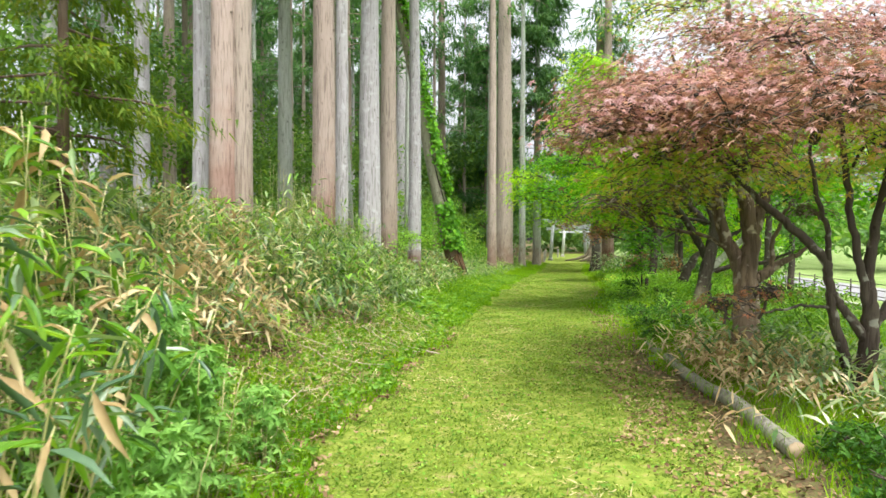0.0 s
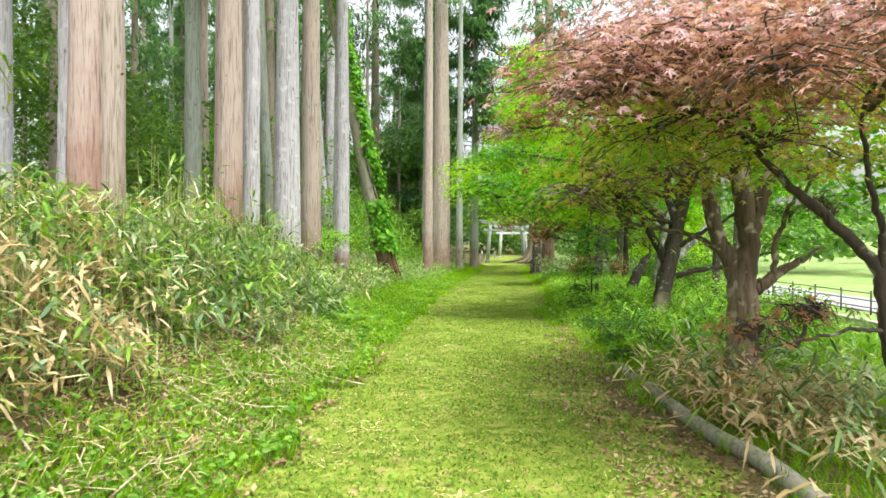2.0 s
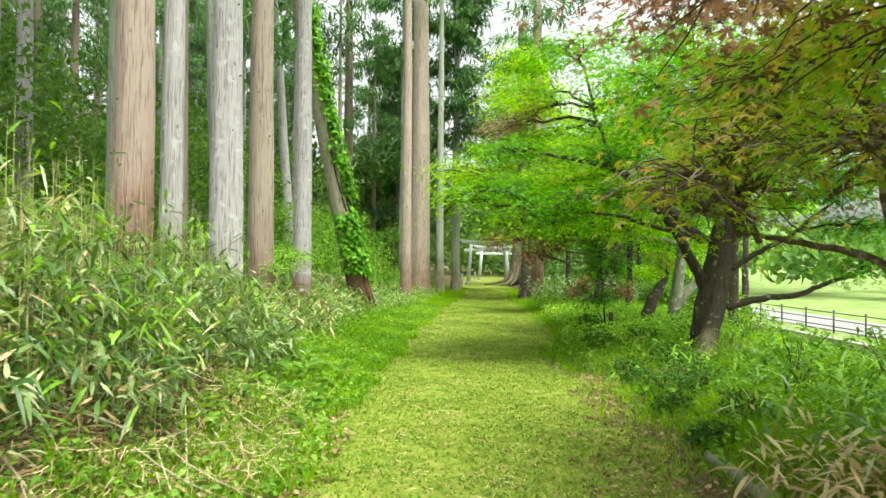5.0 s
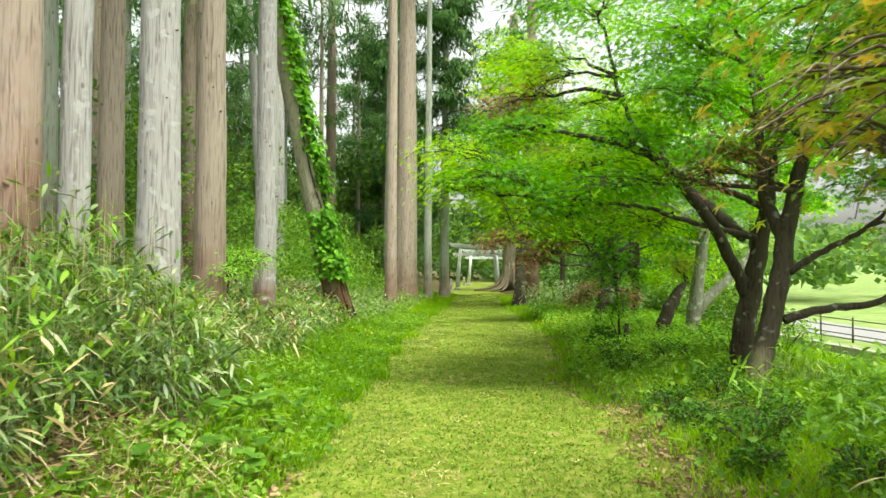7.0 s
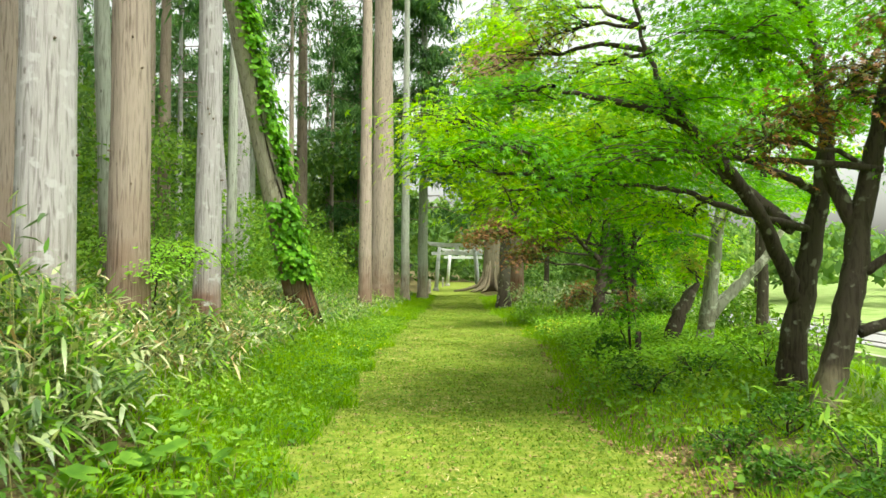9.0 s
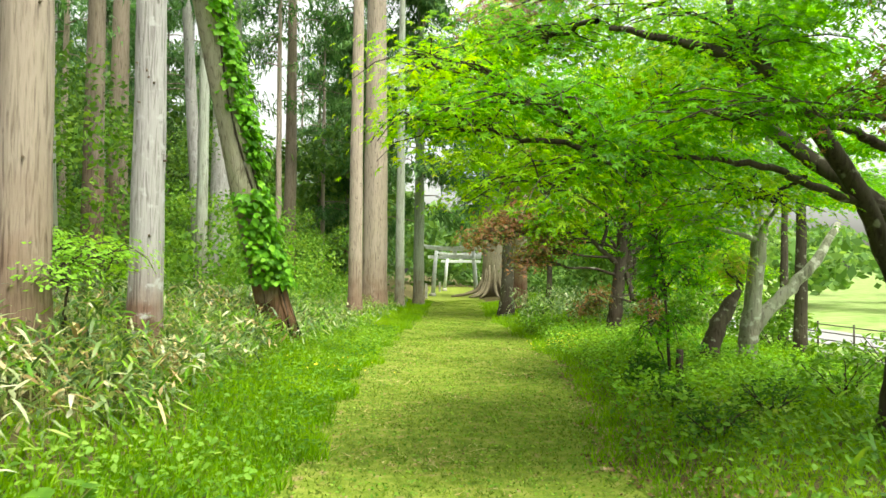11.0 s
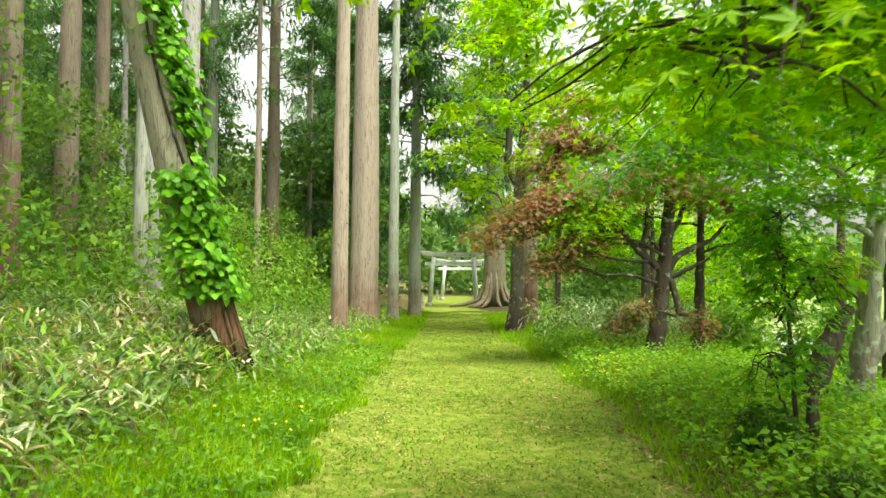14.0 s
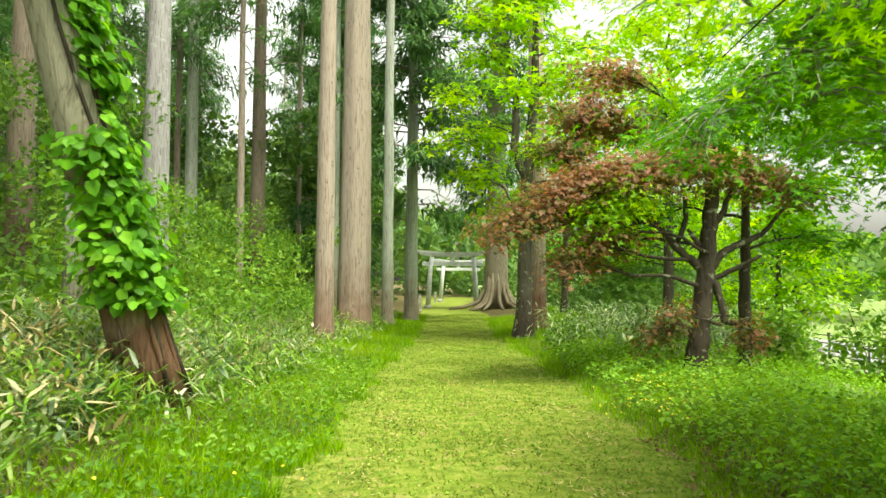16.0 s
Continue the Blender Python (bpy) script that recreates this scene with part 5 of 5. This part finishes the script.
    if wood.n:
        tagged(part("bamboo_grass_stems", wood, CULM, kind="stuff"), "thin upright stems of the bamboo grass", "bamboo grass")


def dryness(x, y):
    return 0.07 + 0.85 * math.exp(-((y - 6.8) / 2.0) ** 2 - ((x + 2.8) / 1.0) ** 2)


sasa_cover(4.6, 16, 1.15, 3.5, 2200, 1.0, [(SASA, lambda x, y: 0.75), (SASA_FRESH, lambda x, y: 0.3), (SASA_DRY, dryness)], 101)
sasa_cover(10.5, 15, 1.3, 2.6, 190, 1.6, [(SASA, lambda x, y: 0.4), (SASA_FRESH, lambda x, y: 0.6)], 105)
sasa_cover(15, 27, 1.25, 3.4, 1500, 1.0, [(SASA, lambda x, y: 0.7), (SASA_FRESH, lambda x, y: 0.4), (SASA_DRY, lambda x, y: 0.12)], 102)
sasa_cover(25, 46, 1.0, 5.5, 1200, 1.0, [(SASA, lambda x, y: 0.5), (SASA_FRESH, lambda x, y: 0.5)], 103)
sasa_cover(3, 36, 3.2, 8.0, 1700, 1.1, [(SASA, lambda x, y: 0.5), (SASA_FRESH, lambda x, y: 0.5)], 104, n=(8, 12))
# dry tuft under the open-side maples
g = np.random.default_rng(55)
for mat, lab, cx, cy, sx, sy, n, tp in ((SASA_DRY, "dry straw-coloured bamboo grass round the maple's foot", 2.5, 8.4, 0.4, 1.1, 190, 0.3), (SASA, "greenish bamboo grass under the maples", 3.0, 7.5, 0.6, 1.6, 160, 0.45), (SASA, "pale bamboo grass thicket beyond the weeping maple", 5.2, 32.0, 1.4, 1.6, 420, 0.9), (SASA_FRESH, "fresh bamboo grass on the meadow side", 4.3, 12.0, 0.9, 2.0, 240, 0.5)):
    heap = Heap()
    for _ in range(n):
        x, y = g.normal(cx, sx), g.normal(cy, sy)
        if x > right_edge(y) + 0.25:
            sasa_leaves(heap, x, y, tp * g.uniform(0.6, 1.2), g, int(g.integers(8, 13)))
    tagged(part("bamboo_grass", heap, mat, kind="stuff"), lab, "bamboo grass")

# single tall bamboo plants close to the path's start
heap = Heap()
lf = np.array([(0, 0, 0), (-0.5, 0.28, 0.06), (0, 0.3, -0.02), (0.5, 0.28, 0.06), (-0.42, 0.65, -0.02), (0, 0.68, -0.1), (0.42, 0.65, -0.02), (0, 1.0, -0.34)])
heap.add(lf * [0.19, 1, 1], [(0, 2, 1), (0, 3, 2), (1, 2, 5), (1, 5, 4), (2, 3, 6), (2, 6, 5), (4, 5, 7), (5, 6, 7)])
leaf_meshes = [heap.mesh("leaf", m) for m in (SASA_FRESH, SASA, SASA_DRY)]
g = np.random.default_rng(61)
for i in range(44):
    y = g.uniform(1.8, 5.0)
    x = float(left_edge(y)) - g.uniform(0.75, 2.2)
    h = g.uniform(0.5, 0.85) + 0.55 * max(0, -1.9 - x)
    z0 = float(ground_z(x, y))
    plant = thing("bamboo_plant", (x, y, z0), "tall bamboo grass plant with long drooping leaves", "bamboo grass", "tall bamboo plants")
    heap = Heap()
    tip = np.array([g.normal(0, 0.12), g.normal(0, 0.12), h])
    line = bend((0, 0, -0.05), tip, 0, 0.015, 7, g)
    tube(heap, line, np.linspace(0.006, 0.003, 7), 6)
    part("culm", heap, CULM, plant)
    for k in range(11):
        u = g.uniform(0.35, 1.0)
        at = np.array([np.interp(u, np.linspace(0, 1, 7), line[:, c]) for c in range(3)])
        an, el, s = g.uniform(0, 360), g.uniform(-45, 45), g.uniform(0.2, 0.34)
        ob = new("leaf", leaf_meshes[int(g.choice(3, p=[0.4, 0.4, 0.2]))])
        ob.parent = plant
        ob.matrix_basis = pose(*at, 0, 0, an) @ pose(0, 0, 0, el, g.uniform(-30, 30), 0) @ Matrix.Diagonal((s, s, s, 1))

# broad-leaved bamboo leaning out from the bank: each culm ends in a fan of long hanging leaves
heap = Heap()
heap.add(lf * [0.135, 1, 0.7], [(0, 2, 1), (0, 3, 2), (1, 2, 5), (1, 5, 4), (2, 3, 6), (2, 6, 5), (4, 5, 7), (5, 6, 7)])
broad = [heap.mesh("leaf", m) for m in (SASA_OLD, SASA_FRESH, SASA_DRY)]
for i in range(34):
    y = 1.75 + 2.0 * g.uniform()
    x = -1.25 - 0.22 * (y - 1.75) - 0.9 * g.uniform() ** 1.4
    z0 = float(ground_z(x - 0.35, y))
    top = 1.0 + 0.35 * g.uniform() + 0.55 * max(0.0, -1.5 - x) - z0 - (0.3 if i % 3 == 0 else 0)
    plant = thing("bamboo_plant", (x - 0.35, y, z0), "broad-leaved bamboo grass with long hanging leaves", "bamboo grass", "broad-leaved bamboo plants")
    heap = Heap()
    line = bend((0, 0, -0.05), (0.35 + g.normal(0, 0.06), g.normal(-0.1, 0.12), top), 0.12, 0.012, 8, g)
    tube(heap, line, np.linspace(0.006, 0.003, 8), 6)
    part("culm", heap, CULM, plant)
    for k in range(8):
        u = 1.0 - 0.5 * g.uniform() ** 1.8
        at = np.array([np.interp(u, np.linspace(0, 1, 8), line[:, c]) for c in range(3)])
        ob = new("leaf", broad[int(g.choice(3, p=[0.5, 0.37, 0.13]))])
        ob.parent = plant
        ln = g.uniform(0.17, 0.29)
        ob.matrix_basis = pose(*at, 0, 0, g.uniform(0, 360)) @ pose(0, 0, 0, g.uniform(-75, 20), g.uniform(-35, 35), 0) @ Matrix.Diagonal((ln, ln, ln, 1))

# ---- young cedar drooping over the bank at the start ----
g = np.random.default_rng(71)
x, y = -4.1, 6.1
base = (x, y, float(ground_z(x, y)) - 0.05)
young = thing("young_cedar", base, "young cedar with drooping brown-tinged green sprays", "tree")
heap = Heap()
tube(heap, [(0, 0, 0), (0.02, 0, 2), (0, 0.02, 5.5)], [0.06, 0.05, 0.015], 9, 0.05)
part("trunk", heap, BARK_DARK, young)
wood, green = Heap(), Heap()
for i in range(58):
    h, an = g.uniform(1.5, 4.8), g.uniform(0, 6.28)
    ln = g.uniform(0.7, 1.5) * (1.15 - h / 7)
    a = np.array([0, 0, h])
    b = a + np.array([math.cos(an) * ln, math.sin(an) * ln, -0.25 * ln])
    tube(wood, bend(a, b, 0.08, 0.02, 5, g), [0.018, 0.014, 0.01, 0.007, 0.003], 4, cap=False)
    sprays(green, a, b, g, 46, 0.11, 0.35, 6, 0.11)
part("branchwork", wood, BARK_DARK, young, kind="stuff")
part("crown", green, CEDAR_BROWN, young, kind="stuff")

# ---- thicket and woods behind ----
g = np.random.default_rng(81)


def leafy(heap, cx, cy, cz, rx, ry, rz, n, size, hang=0.0):
    d = unit(g.normal(0, 1, (n, 3))) * (g.uniform(0, 1, (n, 1)) ** 0.42)
    at = np.array([cx, cy, cz]) + d * [rx, ry, rz]
    diamonds(heap, at, g.normal(0, 1, (n, 3)) + [0, -0.3, 0.7], size * g.uniform(0.6, 1.4, n))


heap = Heap()
for i in range(200):
    y = g.uniform(10, 40)
    x = g.uniform(-15, -7.5) if y < 24 else g.uniform(-16, -6.5)
    z = float(ground_z(x, y))
    leafy(heap, x, y, z + g.uniform(0.5, 5.2), 1.1, 1.1, 0.8, 300, 0.15)
tagged(part("thicket", heap, THICKET, kind="stuff"), "dense grey-green thicket between the forest trunks", "thicket")
heap = Heap()
for i in range(105):
    y = g.uniform(22, 50)
    x = float(left_edge(y)) - g.uniform(2.5, 8)
    z = float(ground_z(x, y))
    leafy(heap, x, y, z + 0.4 + 2.6 * g.uniform() ** 2, 0.85, 0.85, 0.5, 300, 0.115)
tagged(part("undergrowth", heap, HERB, kind="stuff"), "bright green shrubs among the trunks", "shrubs")
heap = Heap()
for i in range(230):
    y = g.uniform(46, 74)
    x = float(left_edge(y)) - g.uniform(2.0, 24)
    z = float(ground_z(x, y))
    hi = 7.5 if abs(x + 0.135 * y + 0.6) < 2.6 else 9.0
    leafy(heap, x, y, z + g.uniform(0.1, 1.0) * hi, 1.7, 1.7, 1.2, 180, 0.38)
for i in range(110):
    y = g.uniform(44, 78)
    x = float(right_edge(y)) + g.uniform(4.0, 13)
    leafy(heap, x, y, float(ground_z(x, y)) + g.uniform(0.1, 1.0) * 4.5, 1.5, 1.5, 1.1, 220, 0.32)
tagged(part("forest_understory", heap, WOODS, kind="stuff"), "mixed green understory filling the forest behind", "undergrowth")
heap = Heap()
for i in range(430):
    an = g.uniform(-2.2, 1.2) if i > 40 else g.uniform(-0.08, 0.3)
    r = g.uniform(52, 110) if i > 40 else g.uniform(72, 95)
    x, y = math.sin(an) * r, 15 + math.cos(an) * r
    hi = 8.0 if -0.25 < an < -0.05 else (6.5 if x < 12 else 4.0)
    leafy(heap, x, y, g.uniform(0.3 if i > 40 else 0.05, 1.0) ** 0.8 * hi * r / 60, 3.2, 3.2, 1.9, 150, 0.92)
tagged(part("far_woods", heap, WOODS, kind="stuff"), "pale green woods closing the view", "woods")

# ---- turf, verge grass, herbs, litter ----
g = np.random.default_rng(91)


def scatter(n, y0, y1, a, b, bias=1.0):
    y = y0 + (y1 - y0) * g.uniform(0, 1, n) ** bias
    lo, hi = a(y), b(y)
    x = lo + (hi - lo) * g.uniform(0, 1, n)
    return x, y


def tufts(name, mat, label, x, y, ln, wd, lean=0.5, steps=1, lift=0.0, droop=0.2, category="grass"):
    n = len(x)
    heap = Heap()
    an = g.uniform(0, 6.28, n)
    way = np.stack([np.cos(an) * lean * g.uniform(0.2, 1.4, n), np.sin(an) * lean * g.uniform(0.2, 1.4, n), np.ones(n)], -1)
    blades(heap, np.stack([x, y, ground_z(x, y) + lift], -1), way, ln * g.uniform(0.5, 1.4, n), wd * g.uniform(0.7, 1.3, n), droop, steps)
    return tagged(part(name, heap, mat, kind="stuff"), label, category)


x, y = scatter(215000, 2.5, 50, lambda y: left_edge(y) - 0.05, lambda y: right_edge(y) + 0.1, 1.4)
keep = np.array([noise.noise((a * 1.3, b * 1.3, 0.0)) + 0.8 * noise.noise((a * 4.5, b * 4.5, 3.0)) for a, b in zip(x, y)]) > g.uniform(-0.9, 0.1, len(x))
tufts("mown_grass", TURF, "short mown yellow-green grass on the path", x[keep], y[keep], 0.042, 0.012, 1.7)
x, y = scatter(26000, 2.5, 24, lambda y: left_edge(y) - 0.95, lambda y: left_edge(y) + 0.1, 1.1)
tufts("verge_grass", VERGE, "lush ankle-high grass along the bank's foot", x, y, 0.16, 0.012, 0.6, 2)
x, y = scatter(30000, 15, 48, lambda y: left_edge(y) - 1.5, lambda y: left_edge(y) + 0.15, 1.0)
tufts("verge_grass", VERGE, "long bright grass along the forest edge", x, y, 0.2, 0.014, 0.6)
x, y = scatter(60000, 10.5, 46, lambda y: right_edge(y) - 0.15, lambda y: right_edge(y) + 2.8, 1.1)
bare = (y < 15.5) & (x < right_edge(y) + 1.3) & (g.uniform(0, 1, len(x)) < 0.75)
tufts("verge_grass", VERGE, "soft green grass on the maple side", x[~bare], y[~bare], 0.19, 0.013, 0.7)
x, y = scatter(20000, 2.5, 14, lambda y: right_edge(y) + 0.25, lambda y: right_edge(y) + 2.4, 1.0)
tufts("verge_grass", VERGE, "long grass beside the weathered log", x, y, 0.2, 0.012, 0.7)
x, y = scatter(44000, -3, 60, lambda y: right_edge(y) + 1.6, lambda y: right_edge(y) + 9, 1.0)
tufts("meadow_grass", VERGE, "open sunny meadow grass sloping to the lane", x, y, 0.26, 0.022, 0.6, 1)


def herbs(name, mat, label, x, y, size, lift, lobes=0, category="herbs"):
    heap = Heap()
    n = len(x)
    at = np.stack([x, y, ground_z(x, y) + lift * g.uniform(0.3, 1.2, n)], -1)
    nr = g.normal(0, 0.45, (n, 3)) + [0, 0, 1]
    if lobes:
        stars(heap, at, nr, size * g.uniform(0.6, 1.3, n), 5)
    elif size < 0.052:
        diamonds(heap, at, nr, size * g.uniform(0.6, 1.3, n), 0.7)
    else:
        ovals(heap, at, nr, size * g.uniform(0.6, 1.3, n))
    return tagged(part(name, heap, mat, kind="stuff"), label, category)


x, y = scatter(15000, 2.5, 30, lambda y: left_edge(y) - 1.3, lambda y: left_edge(y) + 0.1, 1.2)
herbs("low_herbs", HERB, "mixed low green herbs along the bank", x, y, 0.055, 0.13)
x, y = scatter(12000, 10, 32, lambda y: right_edge(y) + 0.1, lambda y: right_edge(y) + 2.6, 1.1)
bare = (y < 15.5) & (x < right_edge(y) + 1.3) & (g.uniform(0, 1, len(x)) < 0.7)
herbs("low_herbs", HERB, "mixed low green herbs under the maples", x[~bare], y[~bare], 0.06, 0.2)
x, y = scatter(7000, 19, 31, lambda y: right_edge(y) + 0.1, lambda y: right_edge(y) + 3.6, 1.1)
herbs("low_herbs", MINT, "pale fresh green herbs in the open verge", x, y, 0.06, 0.26)
x, y = scatter(16000, 2.5, 34, lambda y: left_edge(y) + 0.1, lambda y: right_edge(y) - 0.1, 1.2)
herbs("clover", HERB, "small clover leaves in the mown path", x, y, 0.03, 0.04)
for a, b, r, h, n in ((-1.85, 3.95, 0.26, 0.95, 520), (-2.2, 4.2, 0.26, 1.05, 420), (-1.7, 3.2, 0.25, 0.75, 360), (-1.75, 4.7, 0.2, 0.6, 240), (-1.55, 2.7, 0.22, 0.6, 260), (-2.35, 3.4, 0.25, 1.0, 320)):
    z = float(ground_z(a, b))
    clump = thing("mugwort", (a, b, z), "leafy mugwort clump with cut grey-green leaves", "herb", "mugwort clumps")
    for _ in range(7):
        heap = Heap()
        e = (g.normal(0, r * 0.7), g.normal(0, r * 0.7), h * g.uniform(0.7, 1.0))
        tube(heap, bend((e[0] * 0.3, e[1] * 0.3, -0.03), e, 0, 0.012, 6, g), np.linspace(0.006, 0.003, 6), 5)
        part("stem", heap, CULM, clump)
    heap = Heap()
    u = g.uniform(0.05, 1.0, n) ** 0.7
    an, rr = g.uniform(0, 6.28, n), r * g.uniform(0, 1, n) ** 0.5 * (1.25 - 0.5 * u)
    stars(heap, np.stack([np.cos(an) * rr, np.sin(an) * rr, u * h], -1), g.normal(0, 0.45, (n, 3)) + np.stack([np.cos(an) * 0.5, np.sin(an) * 0.5, np.ones(n)], -1), 0.075 * g.uniform(0.6, 1.3, n))
    part("foliage", heap, MUGWORT, clump, kind="stuff")
x, y = scatter(9000, 3, 24, lambda y: right_edge(y) - 0.2 - 0.5 * (y < 12), lambda y: right_edge(y) + 0.55, 1.1)
herbs("leaf_litter", LITTER, "brown fallen leaves along the path's edge", x, y, 0.045, 0.02, 0, "leaf litter")
x, y = scatter(11000, 2.6, 13, lambda y: left_edge(y) - 1.9, lambda y: left_edge(y) + 0.2, 1.1)
herbs("leaf_litter", LITTER, "brown dead leaves and straw on the bank's foot", x, y, 0.05, 0.06, 0, "leaf litter")
x, y = scatter(2600, 3, 40, left_edge, right_edge, 1.2)
herbs("leaf_litter", LITTER, "scattered dry leaves on the mown path", x, y, 0.026, 0.035, 0, "leaf litter")
heap = Heap()
x, y = scatter(8000, 3.5, 13, lambda y: left_edge(y) - 1.9, lambda y: left_edge(y) - 0.1, 1.0)
n = len(x)
blades(heap, np.stack([x, y, ground_z(x, y) + g.uniform(0.02, 0.2, n)], -1), np.stack([g.normal(0, 1, n), g.normal(0, 1, n), g.normal(0, 0.35, n)], -1), g.uniform(0.07, 0.22, n), 0.009, 0.1, 1)
tagged(part("dry_straw", heap, SASA_DRY, kind="stuff"), "tangled dry straw and dead leaves on the bank", "straw")
heap = Heap()
for _ in range(70):
    y0 = g.uniform(3, 30)
    x0, n = g.uniform(left_edge(y0) + 0.05, right_edge(y0) - 0.05), int(g.integers(25, 70))
    x, y = g.normal(x0, 0.12, n), g.normal(y0, 0.2, n)
    blades(heap, np.stack([x, y, ground_z(x, y) + g.uniform(0.01, 0.045, n)], -1), np.stack([g.normal(0, 1, n), g.normal(0, 1, n), g.uniform(0, 0.35, n)], -1), g.uniform(0.03, 0.1, n), 0.008, 0.0, 1)
tagged(part("cut_straw", heap, SASA_DRY, kind="stuff"), "bits of dry cut straw on the mown path", "straw")
for cx, cy, n in ((2.75, 24.4, 60), (-0.9, 21.2, 16), (3.3, 25.6, 40)):
    heap = Heap()
    x, y = g.normal(cx, 0.3, n), g.normal(cy, 0.35, n)
    diamonds(heap, np.stack([x, y, ground_z(x, y) + g.uniform(0.18, 0.32, n)], -1), g.normal(0, 0.4, (n, 3)) + [0, -0.4, 1], 0.028, 0.9)
    tagged(part("wildflowers", heap, FLOWER, kind="stuff"), "tiny yellow wildflowers in the grass", "flowers")

# low dark shrubs on the maple side and round-leaved plants at the bank's foot


def shrub(x, y, r, h, n, mat, label, size=0.08):
    z = float(ground_z(x, y))
    bush = thing("shrub", (x, y, z), label, "shrub", "low shrubs")
    for i in range(9):
        an = g.uniform(0, 6.28)
        wood = Heap()
        tube(wood, bend((0, 0, -0.03), (math.cos(an) * r * 0.7, math.sin(an) * r * 0.7, h * g.uniform(0.5, 0.95)), 0.05, 0.02, 6, g), np.linspace(0.01, 0.004, 6), 5, cap=False)
        part("stem", wood, BARK_MAPLE, bush)
    heap = Heap()
    d = unit(g.normal(0, 1, (n, 3))) * g.uniform(0.3, 1, (n, 1)) ** 0.5
    d[:, 2] = np.abs(d[:, 2])
    ovals(heap, d * [r, r, h] + [0, 0, 0.02], g.normal(0, 0.6, (n, 3)) + [0, 0, 1], size * g.uniform(0.6, 1.3, n), 0.5)
    part("foliage", heap, mat, bush, kind="stuff")


DARK_LEAF = leaf_mat("dark_shrub_leaf", [(0.03, 0.1, 0.012), (0.06, 0.17, 0.016), (0.1, 0.25, 0.025)], 0.35, 0.4, 1.0)
shrub(2.9, 20.5, 0.32, 0.42, 600, DARK_LEAF, "low dark evergreen shrub beside the sapling")
for x, y, r, h in ((2.15, 4.2, 0.35, 0.28), (3.3, 4.5, 0.5, 0.4), (2.35, 4.75, 0.4, 0.34), (2.9, 4.9, 0.5, 0.42), (2.6, 4.1, 0.45, 0.36), (2.3, 5.3, 0.3, 0.24)):
    shrub(x, y, r, h, 700, DARK_LEAF, "lush dark green weeds beside the log's end", 0.05)
for x, y, r, h in ((2.0, 11.4, 0.3, 0.25), (2.1, 12.7, 0.3, 0.28), (2.7, 13.7, 0.45, 0.4), (2.2, 14.2, 0.35, 0.3), (2.3, 13.3, 0.5, 0.4), (2.9, 14.3, 0.6, 0.5), (2.25, 15.0, 0.4, 0.35), (3.0, 15.6, 0.5, 0.45), (2.6, 12.2, 0.4, 0.4), (2.5, 17.6, 0.5, 0.4), (3.5, 18.6, 0.5, 0.5), (2.75, 19.2, 0.4, 0.35)):
    shrub(x, y, r * 0.8, h * 0.75, 560, DARK_LEAF, "low spreading shrub with dark green leaves", 0.045)
for x, y, r, h in ((3.9, 13.8, 0.7, 0.8), (4.4, 12.4, 0.7, 0.9), (4.8, 19.5, 0.7, 0.7), (5.6, 14.6, 0.8, 0.8), (4.0, 33.2, 0.6, 0.6), (6.2, 20.5, 0.8, 0.8)):
    shrub(x, y, r, h, 620, HERB, "bright green leafy shrub in the long grass", 0.09)
for x, y, r, h in ((8.6, 28.0, 1.0, 1.5), (9.2, 30.2, 1.1, 1.7), (8.4, 32.4, 1.0, 1.4), (9.4, 34.6, 1.2, 1.8), (8.0, 36.4, 1.0, 1.5), (9.8, 38.6, 1.2, 1.9), (7.4, 30.6, 0.7, 1.0)):
    shrub(x, y, r, h, 900, HERB, "tall bright leafy shrub at the meadow's edge", 0.15)
heap = Heap()
k = 10
an = np.linspace(0.3, 5.98, k)
heap.add(np.vstack([[(0, 0, 0)], np.stack([np.sin(an) * 0.5, -np.cos(an) * 0.5, 0.05 + 0.03 * np.sin(an * 3)], -1)]), [(0, i, i + 1) for i in range(1, k)])
round_leaf = heap.mesh("leaf", HERB)
for i in range(26):
    y = g.uniform(10.8, 15.5)
    x = float(left_edge(y)) - g.uniform(0.15, 1.0)
    z = float(ground_z(x, y))
    plant = thing("butterbur", (x, y, z), "round-leaved butterbur plant at the bank's foot", "herb", "butterbur plants")
    for j in range(4):
        a, r, h = g.uniform(0, 6.28), g.uniform(0.04, 0.14), g.uniform(0.1, 0.22)
        tip = (math.cos(a) * r, math.sin(a) * r, h)
        heap = Heap()
        tube(heap, [(0, 0, -0.02), (tip[0] * 0.4, tip[1] * 0.4, h * 0.6), tip], [0.005, 0.004, 0.003], 5)
        part("stalk", heap, CULM, plant)
        ob = new("leaf", round_leaf)
        ob.parent = plant
        s = g.uniform(0.1, 0.19)
        ob.matrix_basis = pose(*tip, g.uniform(-25, 25), g.uniform(-25, 25), math.degrees(a) + 90) @ Matrix.Diagonal((s, s, s, 1))
